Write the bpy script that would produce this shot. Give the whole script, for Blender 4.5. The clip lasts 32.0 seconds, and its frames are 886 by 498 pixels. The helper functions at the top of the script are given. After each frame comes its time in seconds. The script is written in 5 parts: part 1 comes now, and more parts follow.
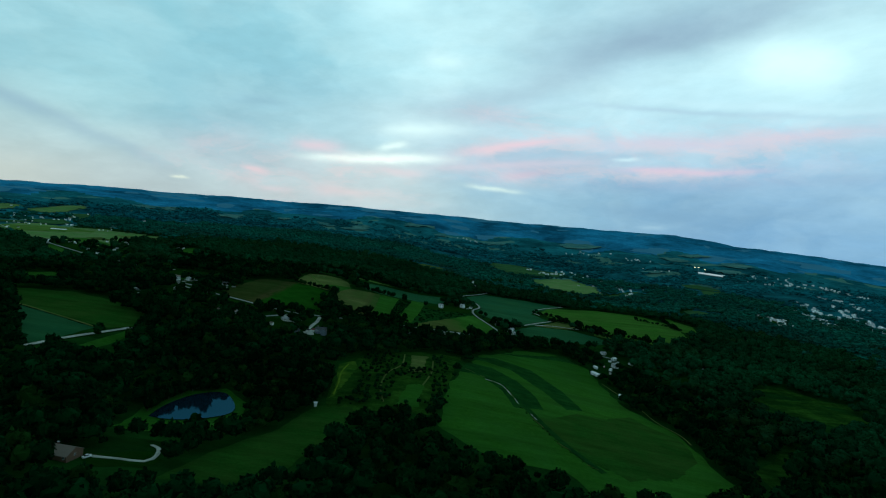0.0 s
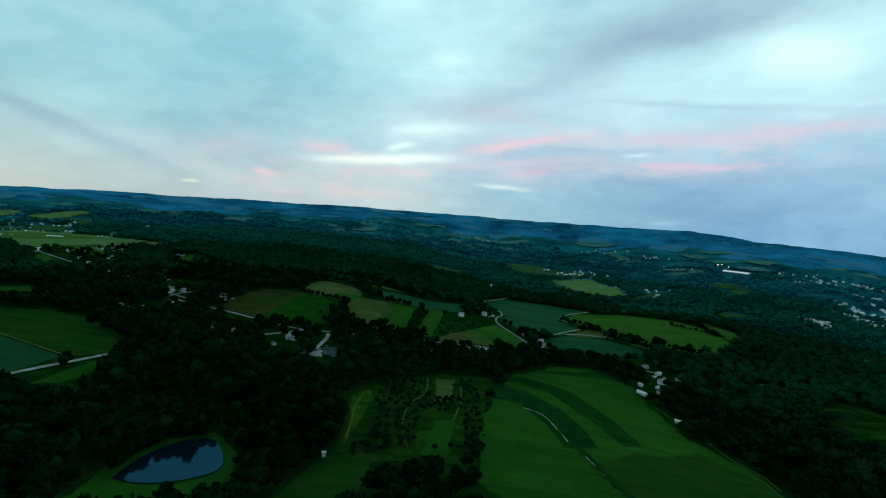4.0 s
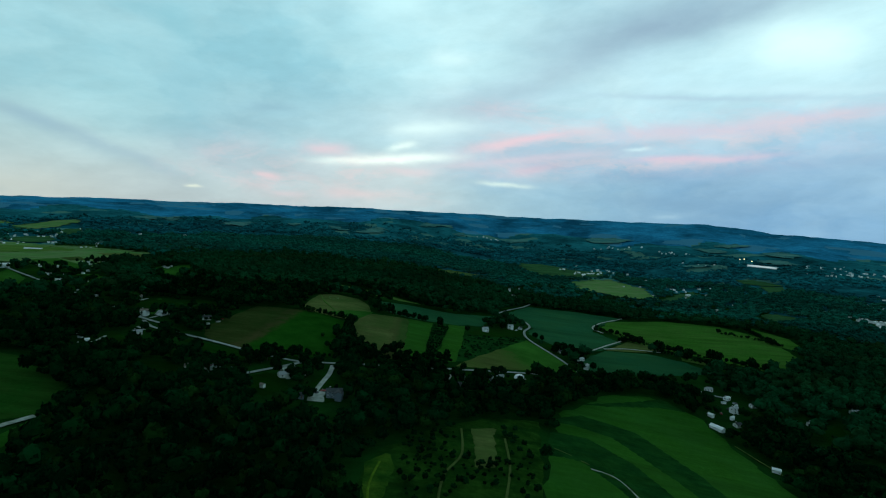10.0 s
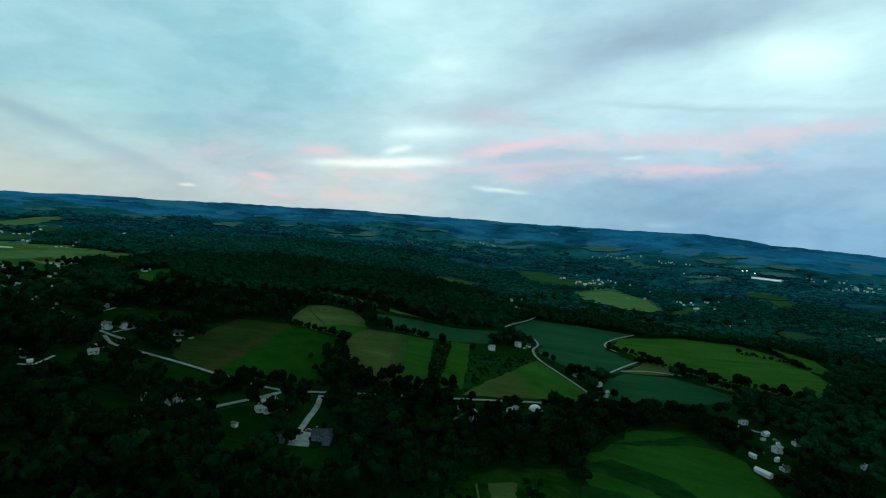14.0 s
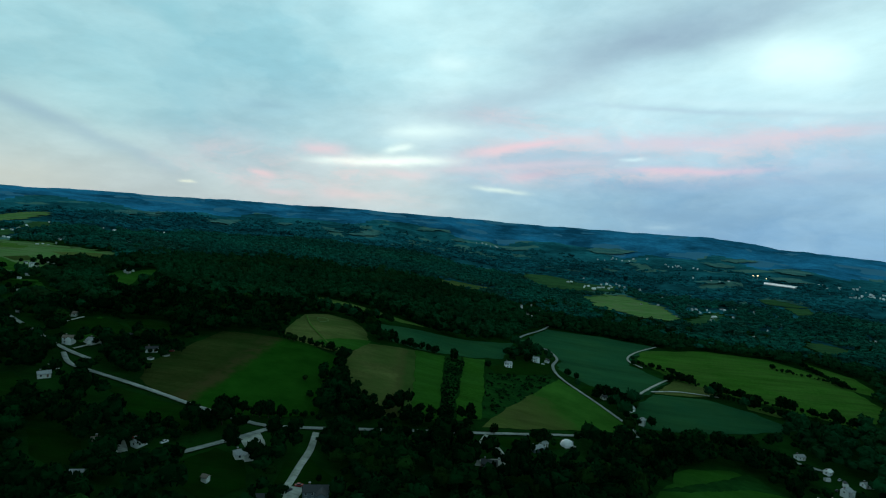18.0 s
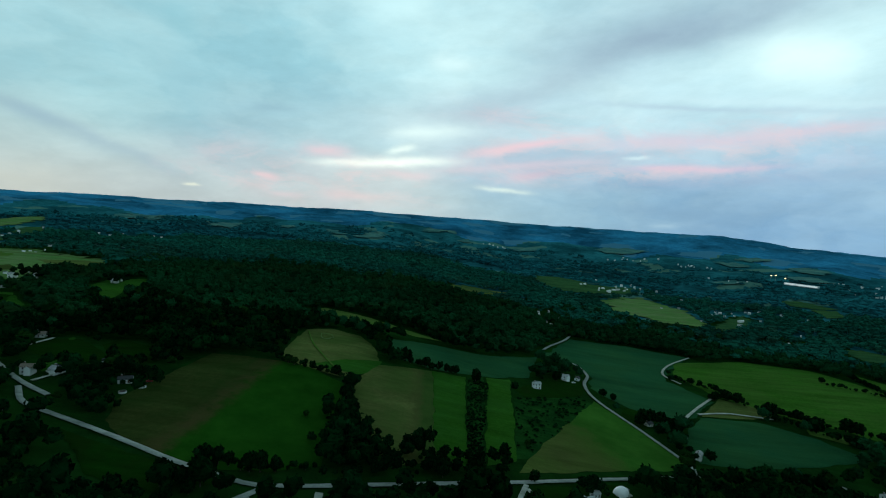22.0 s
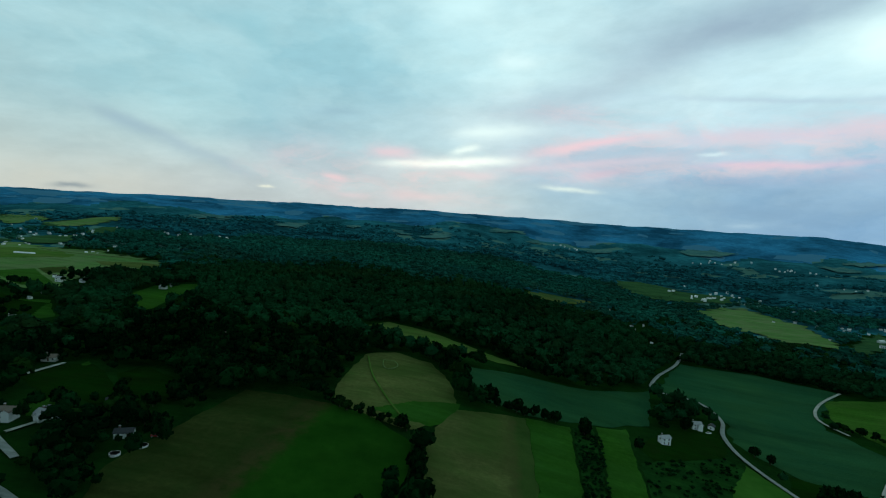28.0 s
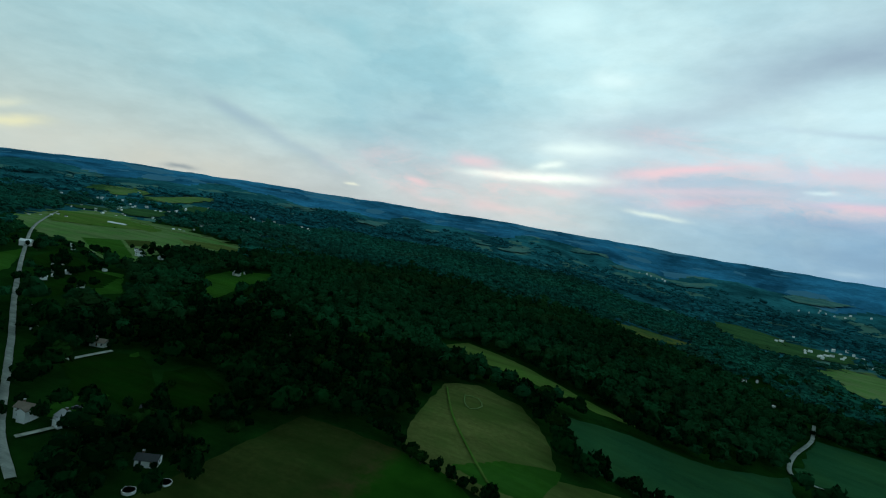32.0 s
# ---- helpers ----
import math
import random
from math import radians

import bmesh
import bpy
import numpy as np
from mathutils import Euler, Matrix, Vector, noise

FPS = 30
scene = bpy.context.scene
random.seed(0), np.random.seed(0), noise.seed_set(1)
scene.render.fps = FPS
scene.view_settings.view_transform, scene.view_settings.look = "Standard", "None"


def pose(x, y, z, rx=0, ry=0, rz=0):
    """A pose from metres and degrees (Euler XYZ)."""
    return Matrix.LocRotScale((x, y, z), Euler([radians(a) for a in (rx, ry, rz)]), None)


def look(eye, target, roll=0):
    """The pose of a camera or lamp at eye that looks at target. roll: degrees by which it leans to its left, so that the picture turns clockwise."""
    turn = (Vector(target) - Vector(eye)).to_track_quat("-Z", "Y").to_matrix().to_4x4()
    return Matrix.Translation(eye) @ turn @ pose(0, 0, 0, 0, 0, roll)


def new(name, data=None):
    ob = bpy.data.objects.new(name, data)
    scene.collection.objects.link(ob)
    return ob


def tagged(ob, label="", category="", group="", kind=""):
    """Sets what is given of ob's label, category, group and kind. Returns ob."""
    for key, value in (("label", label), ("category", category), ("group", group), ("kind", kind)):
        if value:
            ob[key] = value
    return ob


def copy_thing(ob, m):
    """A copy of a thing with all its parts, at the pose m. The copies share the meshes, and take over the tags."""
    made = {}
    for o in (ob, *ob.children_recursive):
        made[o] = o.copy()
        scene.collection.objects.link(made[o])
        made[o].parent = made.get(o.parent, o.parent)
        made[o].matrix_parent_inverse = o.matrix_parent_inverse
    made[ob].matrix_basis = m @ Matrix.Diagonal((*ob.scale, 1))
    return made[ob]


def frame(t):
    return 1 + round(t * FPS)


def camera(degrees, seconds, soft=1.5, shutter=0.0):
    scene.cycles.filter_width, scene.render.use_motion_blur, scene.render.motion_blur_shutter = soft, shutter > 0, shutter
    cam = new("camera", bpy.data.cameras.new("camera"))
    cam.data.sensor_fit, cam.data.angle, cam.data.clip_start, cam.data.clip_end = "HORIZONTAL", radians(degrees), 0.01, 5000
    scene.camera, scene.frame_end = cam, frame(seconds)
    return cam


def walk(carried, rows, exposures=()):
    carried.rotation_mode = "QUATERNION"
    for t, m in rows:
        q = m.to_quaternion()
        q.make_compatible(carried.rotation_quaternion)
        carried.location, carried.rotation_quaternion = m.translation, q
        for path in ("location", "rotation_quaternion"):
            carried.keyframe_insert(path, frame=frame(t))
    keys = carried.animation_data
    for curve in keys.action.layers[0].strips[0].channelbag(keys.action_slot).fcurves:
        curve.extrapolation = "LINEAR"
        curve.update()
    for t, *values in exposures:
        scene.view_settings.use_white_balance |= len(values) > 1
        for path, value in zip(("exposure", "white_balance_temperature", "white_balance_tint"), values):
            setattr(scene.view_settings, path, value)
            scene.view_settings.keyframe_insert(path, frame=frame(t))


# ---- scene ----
cam = camera(80.87, 32.0, soft=1.1)


def aim(x, y, z, yaw, pitch, roll):
    """A pose from the eye, the heading to the left of +y, the pitch upwards and the roll, in degrees."""
    a, b = radians(yaw), radians(pitch)
    return look((x, y, z), (x - math.sin(a) * math.cos(b), y + math.cos(a) * math.cos(b), z + math.sin(b)), roll)


PATH = [
    (0, aim(-0.2, 0.2, 166.8, -1.39, -3.57, 5.20)),
    (0.5, aim(-1.5, 11.3, 166.9, -1.33, -3.69, 4.79)),
    (1, aim(-3.2, 22.2, 166.9, -0.86, -3.44, 5.04)),
    (1.5, aim(-5.7, 32.6, 167.2, -1.07, -3.56, 4.81)),
    (2, aim(-7.6, 43.2, 167.2, -0.62, -3.59, 5.15)),
    (2.5, aim(-9.3, 53.1, 167.0, -0.52, -3.72, 4.82)),
    (3, aim(-11.0, 63.4, 167.2, -0.50, -3.54, 4.53)),
    (3.5, aim(-13.4, 73.3, 167.0, -0.46, -3.69, 4.47)),
    (5.5, aim(-21.8, 112.7, 167.2, -0.11, -3.78, 3.54)),
    (6, aim(-23.2, 122.6, 167.6, -0.42, -3.67, 4.16)),
    (6.5, aim(-25.1, 132.3, 167.3, 0.19, -3.65, 3.87)),
    (7, aim(-26.9, 141.4, 167.1, -0.18, -3.85, 4.19)),
    (7.5, aim(-28.5, 150.1, 166.9, -0.07, -3.77, 3.57)),
    (8, aim(-30.2, 159.7, 167.1, -0.13, -3.70, 3.87)),
    (8.5, aim(-32.3, 169.1, 167.1, -0.48, -3.66, 3.49)),
    (9, aim(-33.8, 178.6, 167.4, -0.23, -3.37, 3.29)),
    (9.5, aim(-35.6, 188.0, 167.8, 0.22, -4.13, 3.71)),
    (10, aim(-37.8, 196.9, 167.9, 0.06, -3.88, 2.84)),
    (10.5, aim(-39.0, 205.5, 168.3, 0.09, -3.67, 2.99)),
    (11, aim(-41.3, 213.8, 168.4, -0.25, -3.67, 3.35)),
    (11.5, aim(-43.0, 222.5, 168.5, -0.55, -3.76, 4.09)),
    (12, aim(-45.2, 231.3, 168.4, -0.79, -3.80, 3.54)),
    (12.5, aim(-46.6, 240.3, 168.7, -0.55, -3.60, 3.60)),
    (13, aim(-48.3, 249.3, 168.5, -0.54, -3.56, 3.86)),
    (13.5, aim(-50.0, 257.6, 168.5, -0.90, -3.36, 3.73)),
    (14, aim(-51.2, 266.4, 168.8, -0.59, -3.38, 4.00)),
    (14.5, aim(-53.8, 275.6, 169.0, -0.54, -3.17, 4.26)),
    (16.5, aim(-60.6, 311.4, 169.0, -0.42, -3.82, 4.10)),
    (17, aim(-61.9, 320.1, 169.4, -0.52, -3.76, 4.06)),
    (17.5, aim(-63.8, 328.8, 169.7, -0.31, -3.40, 4.29)),
    (18, aim(-65.9, 337.5, 169.2, -0.66, -3.43, 4.69)),
    (18.5, aim(-67.2, 347.0, 169.5, -0.07, -3.79, 3.98)),
    (19, aim(-69.4, 355.2, 169.3, -0.30, -3.52, 4.06)),
    (19.5, aim(-71.4, 363.7, 169.4, -0.13, -3.26, 3.74)),
    (20, aim(-73.4, 372.5, 169.3, -0.09, -3.45, 3.51)),
    (20.5, aim(-75.7, 381.2, 169.7, -0.39, -3.70, 4.13)),
    (21, aim(-77.5, 390.1, 169.8, -0.25, -3.61, 4.31)),
    (21.5, aim(-78.9, 398.4, 169.7, -0.27, -3.51, 4.00)),
    (22, aim(-80.8, 406.9, 170.1, -0.23, -3.41, 4.13)),
    (22.5, aim(-82.7, 415.9, 170.0, -0.07, -3.92, 3.77)),
    (23, aim(-84.2, 424.3, 170.4, -0.10, -3.90, 3.49)),
    (23.5, aim(-86.1, 432.5, 170.1, -0.01, -3.30, 3.82)),
    (24, aim(-88.0, 440.9, 170.0, 0.02, -3.41, 3.66)),
    (24.5, aim(-89.8, 449.1, 170.5, 0.08, -3.97, 3.28)),
    (25, aim(-91.8, 457.9, 170.3, 0.17, -3.52, 1.76)),
    (25.5, aim(-94.0, 471.7, 170.3, 3.51, -4.47, 3.26)),
    (27.5, aim(-102.7, 515.5, 167.7, 6.01, -4.29, 3.71)),
    (28, aim(-105.7, 524.4, 167.1, 6.77, -3.90, 4.01)),
    (28.5, aim(-108.5, 533.6, 166.7, 7.97, -3.13, 5.08)),
    (29, aim(-110.9, 542.5, 166.3, 8.85, -3.18, 4.95)),
    (29.5, aim(-114.8, 551.6, 166.0, 9.72, -3.32, 6.03)),
    (30, aim(-120.0, 560.7, 165.2, 10.86, -3.38, 6.78)),
    (30.5, aim(-125.5, 569.9, 164.7, 11.62, -3.69, 6.64)),
    (31, aim(-131.2, 579.2, 164.0, 12.69, -3.46, 8.19)),
    (31.5, aim(-135.9, 587.3, 163.3, 13.69, -3.45, 8.66)),
    (32, aim(-139.9, 594.9, 162.7, 14.89, -3.80, 9.79)),
]
walk(cam, PATH, ((0.0, 0.0, 6150, 2), (8.0, 0.0, 6250, 3), (19.0, 0.0, 6400, 5), (32.0, 0.0, 6650, 9)))

# ---- sky and light ----
SKY = 1.0
world = bpy.data.worlds.new("dusk_sky")
scene.world = world
world.use_nodes = True


class Graph:
    """A small helper to write node trees as arithmetic."""

    def __init__(self, tree):
        self.tree = tree

    def add(self, kind, inputs=(), **settings):
        node = self.tree.nodes.new(kind)
        for key, value in settings.items():
            if key == "operation":
                node.operation = value
            elif key == "blend_type":
                node.blend_type = value
            elif key == "data_type":
                node.data_type = value
            elif key == "feature":
                node.feature = value
        for slot, value in dict(inputs).items():
            if isinstance(value, bpy.types.NodeSocket):
                self.tree.links.new(value, node.inputs[slot])
            else:
                node.inputs[slot].default_value = value
        return node

    def math(self, operation, a, b=0.0):
        return self.add("ShaderNodeMath", {0: a, 1: b}, operation=operation).outputs[0]

    def mix(self, factor, a, b, blend="MIX"):
        return self.add("ShaderNodeMix", {0: factor, 6: a, 7: b}, data_type="RGBA", blend_type=blend).outputs[2]

    def noise(self, vector, scale, detail=4.0, rough=0.55):
        return self.add("ShaderNodeTexNoise", {"Vector": vector, "Scale": scale, "Detail": detail, "Roughness": rough}).outputs[0]

    def span(self, value, a, b, c=0.0, d=1.0):
        return self.add("ShaderNodeMapRange", {0: value, 1: a, 2: b, 3: c, 4: d}).outputs[0]


g = Graph(world.node_tree)
ways = g.add("ShaderNodeSeparateXYZ", {0: g.add("ShaderNodeTexCoord").outputs["Generated"]})
dx, dy, dv = ways.outputs
du = g.math("ARCTAN2", dx, dy)
plane = g.add("ShaderNodeCombineXYZ", {0: g.math("MULTIPLY", du, 1.0), 1: g.math("MULTIPLY", dv, 2.2), 2: 0.3}).outputs[0]
warp = g.math("SUBTRACT", g.noise(plane, 5.0, 5.0), 0.5)
fine = g.noise(plane, 9.0, 7.0, 0.6)
wisps = g.add("ShaderNodeCombineXYZ", {0: g.math("ADD", du, g.math("MULTIPLY", dv, -0.8)), 1: g.math("MULTIPLY", dv, 2.6), 2: 1.7}).outputs[0]
fu = g.math("ADD", du, g.math("MULTIPLY", warp, 0.07))
fv = g.math("ADD", dv, g.math("MULTIPLY", g.math("SUBTRACT", g.noise(plane, 7.0, 5.0, 0.6), 0.5), 0.022))
# a dusk overcast: soft banks of cloud of different thickness, blended into one another
bank_sum, bank_weight = (0.0105, 0.0165, 0.0180), 0.03


def bank(u, v, wide, tall, colour):
    """A soft bank of cloud at a bearing and a height, with its colour."""
    global bank_sum, bank_weight
    a = g.add("ShaderNodeMath", {0: fu, 1: 1 / wide, 2: -u / wide}, operation="MULTIPLY_ADD").outputs[0]
    b = g.add("ShaderNodeMath", {0: fv, 1: 1 / tall, 2: -v / tall}, operation="MULTIPLY_ADD").outputs[0]
    far = g.add("ShaderNodeMath", {0: a, 1: a, 2: g.math("MULTIPLY", b, b)}, operation="MULTIPLY_ADD").outputs[0]
    weight = g.math("EXPONENT", g.math("MULTIPLY", far, -0.6))
    bank_sum = g.add("ShaderNodeVectorMath", {0: weight, 1: colour, 2: bank_sum}, operation="MULTIPLY_ADD").outputs[0]
    bank_weight = g.math("ADD", weight, bank_weight)


bank(-0.696, 0.250, 0.141, 0.065, (0.296, 0.578, 0.658))
bank(-0.572, 0.250, 0.141, 0.065, (0.381, 0.658, 0.73))
bank(-0.485, 0.268, 0.087, 0.065, (0.287, 0.515, 0.604))
bank(-0.380, 0.286, 0.141, 0.065, (0.352, 0.624, 0.694))
bank(-0.213, 0.274, 0.141, 0.065, (0.296, 0.546, 0.644))
bank(-0.309, 0.197, 0.120, 0.054, (0.296, 0.515, 0.61))
bank(-0.125, 0.353, 0.141, 0.065, (0.617, 0.839, 0.88))
bank(-0.003, 0.282, 0.098, 0.049, (0.658, 0.855, 0.896))
bank(0.099, 0.339, 0.141, 0.065, (0.527, 0.694, 0.745))
bank(0.206, 0.301, 0.098, 0.043, (0.376, 0.485, 0.578))
bank(0.394, 0.340, 0.130, 0.033, (0.305, 0.402, 0.503))
bank(0.557, 0.354, 0.130, 0.027, (0.392, 0.479, 0.578))
bank(0.579, 0.280, 0.109, 0.049, (0.791, 0.956, 0.956))
bank(0.478, 0.269, 0.141, 0.065, (0.61, 0.791, 0.855))
bank(0.653, 0.312, 0.098, 0.054, (0.631, 0.847, 0.888))
bank(0.302, 0.222, 0.141, 0.065, (0.552, 0.687, 0.761))
bank(0.493, 0.200, 0.141, 0.038, (0.527, 0.651, 0.738))
bank(-0.642, 0.171, 0.141, 0.065, (0.434, 0.694, 0.745))
bank(-0.675, 0.076, 0.130, 0.043, (0.527, 0.658, 0.672))
bank(-0.605, 0.041, 0.130, 0.033, (0.558, 0.624, 0.644))
bank(-0.668, 0.008, 0.152, 0.024, (0.558, 0.584, 0.571))
bank(-0.486, 0.020, 0.130, 0.027, (0.527, 0.584, 0.617))
bank(-0.355, 0.134, 0.098, 0.049, (0.342, 0.503, 0.591))
bank(-0.399, 0.071, 0.087, 0.033, (0.503, 0.552, 0.617))
bank(-0.148, 0.034, 0.109, 0.022, (0.515, 0.552, 0.617))
bank(-0.030, 0.026, 0.109, 0.022, (0.352, 0.515, 0.617))
bank(0.225, 0.046, 0.130, 0.027, (0.27, 0.44, 0.591))
bank(0.419, 0.050, 0.130, 0.027, (0.231, 0.361, 0.527))
bank(0.583, 0.075, 0.130, 0.038, (0.27, 0.402, 0.578))
bank(0.659, 0.021, 0.163, 0.033, (0.195, 0.361, 0.591))
bank(0.650, 0.126, 0.130, 0.038, (0.314, 0.44, 0.624))
bank(0.169, 0.111, 0.098, 0.033, (0.423, 0.468, 0.591))
bank(-0.081, 0.165, 0.087, 0.027, (0.61, 0.716, 0.776))
bank(0.056, 0.203, 0.098, 0.033, (0.402, 0.491, 0.591))
bank(-0.188, 0.181, 0.087, 0.043, (0.434, 0.61, 0.687))
bank(0.412, 0.137, 0.130, 0.027, (0.445, 0.515, 0.631))
bank(-0.203, 0.067, 0.098, 0.027, (0.552, 0.591, 0.644))
bank(-0.819, 0.127, 0.174, 0.087, (0.352, 0.578, 0.631))
bank(-0.889, 0.045, 0.174, 0.065, (0.515, 0.61, 0.578))
bank(0.791, 0.215, 0.174, 0.087, (0.402, 0.546, 0.658))
bank(-0.124, 0.482, 0.326, 0.109, (0.515, 0.716, 0.776))
bank(-0.575, 0.402, 0.326, 0.109, (0.305, 0.546, 0.631))
bank(0.466, 0.467, 0.326, 0.109, (0.429, 0.578, 0.658))
cloud = g.add("ShaderNodeVectorMath", {0: bank_sum, 1: bank_weight}, operation="DIVIDE").outputs[0]
# billows: soft unevenness of several sizes, thinner towards the bright side
cloud = g.mix(1.0, cloud, g.mix(g.span(du, -0.75, 0.1), (0.96, 0.85, 0.85, 1), (1, 1, 1, 1)), "MULTIPLY")
swirl = g.add("ShaderNodeVectorMath", {0: plane, 1: g.add("ShaderNodeCombineXYZ", {0: g.math("MULTIPLY", warp, 0.35), 1: g.math("MULTIPLY", fine, 0.12), 2: 0.0}).outputs[0]}, operation="ADD").outputs[0]
thick = g.span(g.noise(swirl, 5.5, 6.0, 0.55), 0.32, 0.68, 0.0, 1.0)
cloud = g.mix(g.math("MULTIPLY", g.math("SUBTRACT", 1.0, thick), 0.30), cloud, g.mix(1.0, cloud, (0.72, 0.84, 0.92, 1), "MULTIPLY"))
cloud = g.mix(g.math("MULTIPLY", thick, 0.16), cloud, (0.86, 0.98, 1.0, 1))
cloud = g.mix(1.0, cloud, g.span(g.noise(wisps, 13.0, 7.0, 0.6), 0.3, 0.7, 0.94, 1.06), "MULTIPLY")


def streak(u0, v0, u1, v1, thick, colour, strength):
    """A long soft cloud or gap in the clouds between two bearings."""
    global cloud
    length = math.hypot(u1 - u0, v1 - v0)
    c, s = (u1 - u0) / length, (v1 - v0) / length
    a, b = g.math("SUBTRACT", fu, (u0 + u1) / 2), g.math("SUBTRACT", fv, (v0 + v1) / 2)
    along = g.math("ADD", g.math("MULTIPLY", a, c / length * 1.7), g.math("MULTIPLY", b, s / length * 1.7))
    across = g.math("SUBTRACT", g.math("MULTIPLY", b, c / thick), g.math("MULTIPLY", a, s / thick))
    far = g.math("ADD", g.math("POWER", g.math("ABSOLUTE", along), 3.0), g.math("MULTIPLY", across, across))
    fall = g.math("EXPONENT", g.math("MULTIPLY", far, -1.0))
    uneven = g.span(fine, 0.3, 0.65, 0.65, 1.1)
    cloud = g.mix(g.math("MULTIPLY", g.math("MULTIPLY", fall, min(1.0, strength)), uneven), cloud, (*colour, 1))


streak(-1.015, 0.004, -0.612, -0.005, 0.0543, (0.73, 0.66, 0.58), 0.55)
streak(-1.004, 0.019, -0.936, 0.036, 0.0078, (0.87, 0.78, 0.51), 0.80)
streak(-1.018, 0.041, -0.958, 0.056, 0.0070, (0.81, 0.76, 0.58), 0.60)
streak(-0.219, 0.087, -0.013, 0.105, 0.0076, (0.956, 0.956, 0.913), 1.00)
streak(-0.110, 0.114, -0.063, 0.128, 0.0066, (0.855, 0.922, 0.896), 0.80)
streak(-0.102, 0.152, 0.026, 0.164, 0.0098, (0.776, 0.88, 0.888), 0.70)
streak(0.060, 0.062, 0.151, 0.058, 0.0043, (0.776, 0.839, 0.791), 0.85)
streak(0.056, 0.127, 0.227, 0.161, 0.0087, (0.855, 0.539, 0.61), 0.91)
streak(0.258, 0.155, 0.446, 0.160, 0.0119, (0.658, 0.546, 0.658), 0.60)
streak(0.410, 0.158, 0.690, 0.179, 0.0130, (0.701, 0.539, 0.644), 0.70)
streak(0.340, 0.110, 0.532, 0.119, 0.0066, (0.745, 0.503, 0.624), 0.81)
streak(0.118, 0.083, 0.206, 0.094, 0.0087, (0.694, 0.479, 0.578), 0.70)
streak(0.009, 0.092, 0.280, 0.120, 0.0076, (0.694, 0.539, 0.631), 0.54)
streak(0.025, 0.191, 0.131, 0.189, 0.0142, (0.515, 0.497, 0.597), 0.55)
streak(-0.261, 0.108, -0.189, 0.112, 0.0119, (0.753, 0.533, 0.604), 0.81)
streak(-0.347, 0.056, -0.313, 0.053, 0.0066, (0.815, 0.552, 0.604), 0.81)
streak(-0.232, 0.029, -0.138, 0.030, 0.0087, (0.753, 0.552, 0.604), 0.70)
streak(-0.322, 0.022, -0.272, 0.021, 0.0054, (0.73, 0.565, 0.624), 0.54)
streak(-0.119, 0.079, -0.033, 0.077, 0.0066, (0.73, 0.565, 0.631), 0.60)
streak(-0.465, 0.026, -0.443, 0.026, 0.0024, (0.896, 0.847, 0.716), 0.80)
streak(-0.707, 0.123, -0.635, 0.102, 0.0098, (0.305, 0.413, 0.515), 0.60)
streak(-0.635, 0.102, -0.495, 0.052, 0.0087, (0.352, 0.445, 0.546), 0.55)
streak(-0.366, 0.171, -0.289, 0.176, 0.0087, (0.254, 0.392, 0.491), 0.50)
streak(0.035, 0.202, 0.333, 0.307, 0.0245, (0.392, 0.468, 0.565), 0.50)
streak(0.206, 0.301, 0.572, 0.352, 0.0299, (0.296, 0.376, 0.485), 0.75)
streak(0.272, 0.222, 0.643, 0.203, 0.0049, (0.445, 0.539, 0.651), 0.55)
streak(0.404, 0.230, 0.687, 0.209, 0.0066, (0.658, 0.791, 0.855), 0.50)
streak(0.518, 0.282, 0.636, 0.279, 0.0299, (0.855, 0.982, 0.982), 0.80)
streak(-0.030, 0.280, 0.040, 0.282, 0.0119, (0.791, 0.922, 0.947), 0.65)
streak(0.157, 0.131, 0.394, 0.139, 0.0087, (0.352, 0.456, 0.591), 0.50)
streak(0.274, 0.079, 0.696, 0.109, 0.0109, (0.305, 0.402, 0.578), 0.40)
streak(0.316, 0.040, 0.507, 0.040, 0.0109, (0.223, 0.352, 0.515), 0.50)
streak(0.319, 0.131, 0.357, 0.132, 0.0038, (0.694, 0.791, 0.839), 0.65)
streak(-0.506, 0.300, -0.459, 0.260, 0.0217, (0.27, 0.497, 0.578), 0.55)
streak(-0.561, 0.293, -0.506, 0.294, 0.0098, (0.27, 0.479, 0.558), 0.50)
streak(-0.475, 0.219, -0.459, 0.113, 0.0299, (0.305, 0.503, 0.591), 0.40)
streak(-0.155, 0.346, -0.052, 0.371, 0.0340, (0.68, 0.88, 0.922), 0.55)
streak(0.376, 0.010, 0.413, 0.014, 0.0043, (0.413, 0.558, 0.694), 0.60)
streak(-0.770, 0.004, -0.723, 0.005, 0.0043, (0.216, 0.262, 0.314), 0.75)

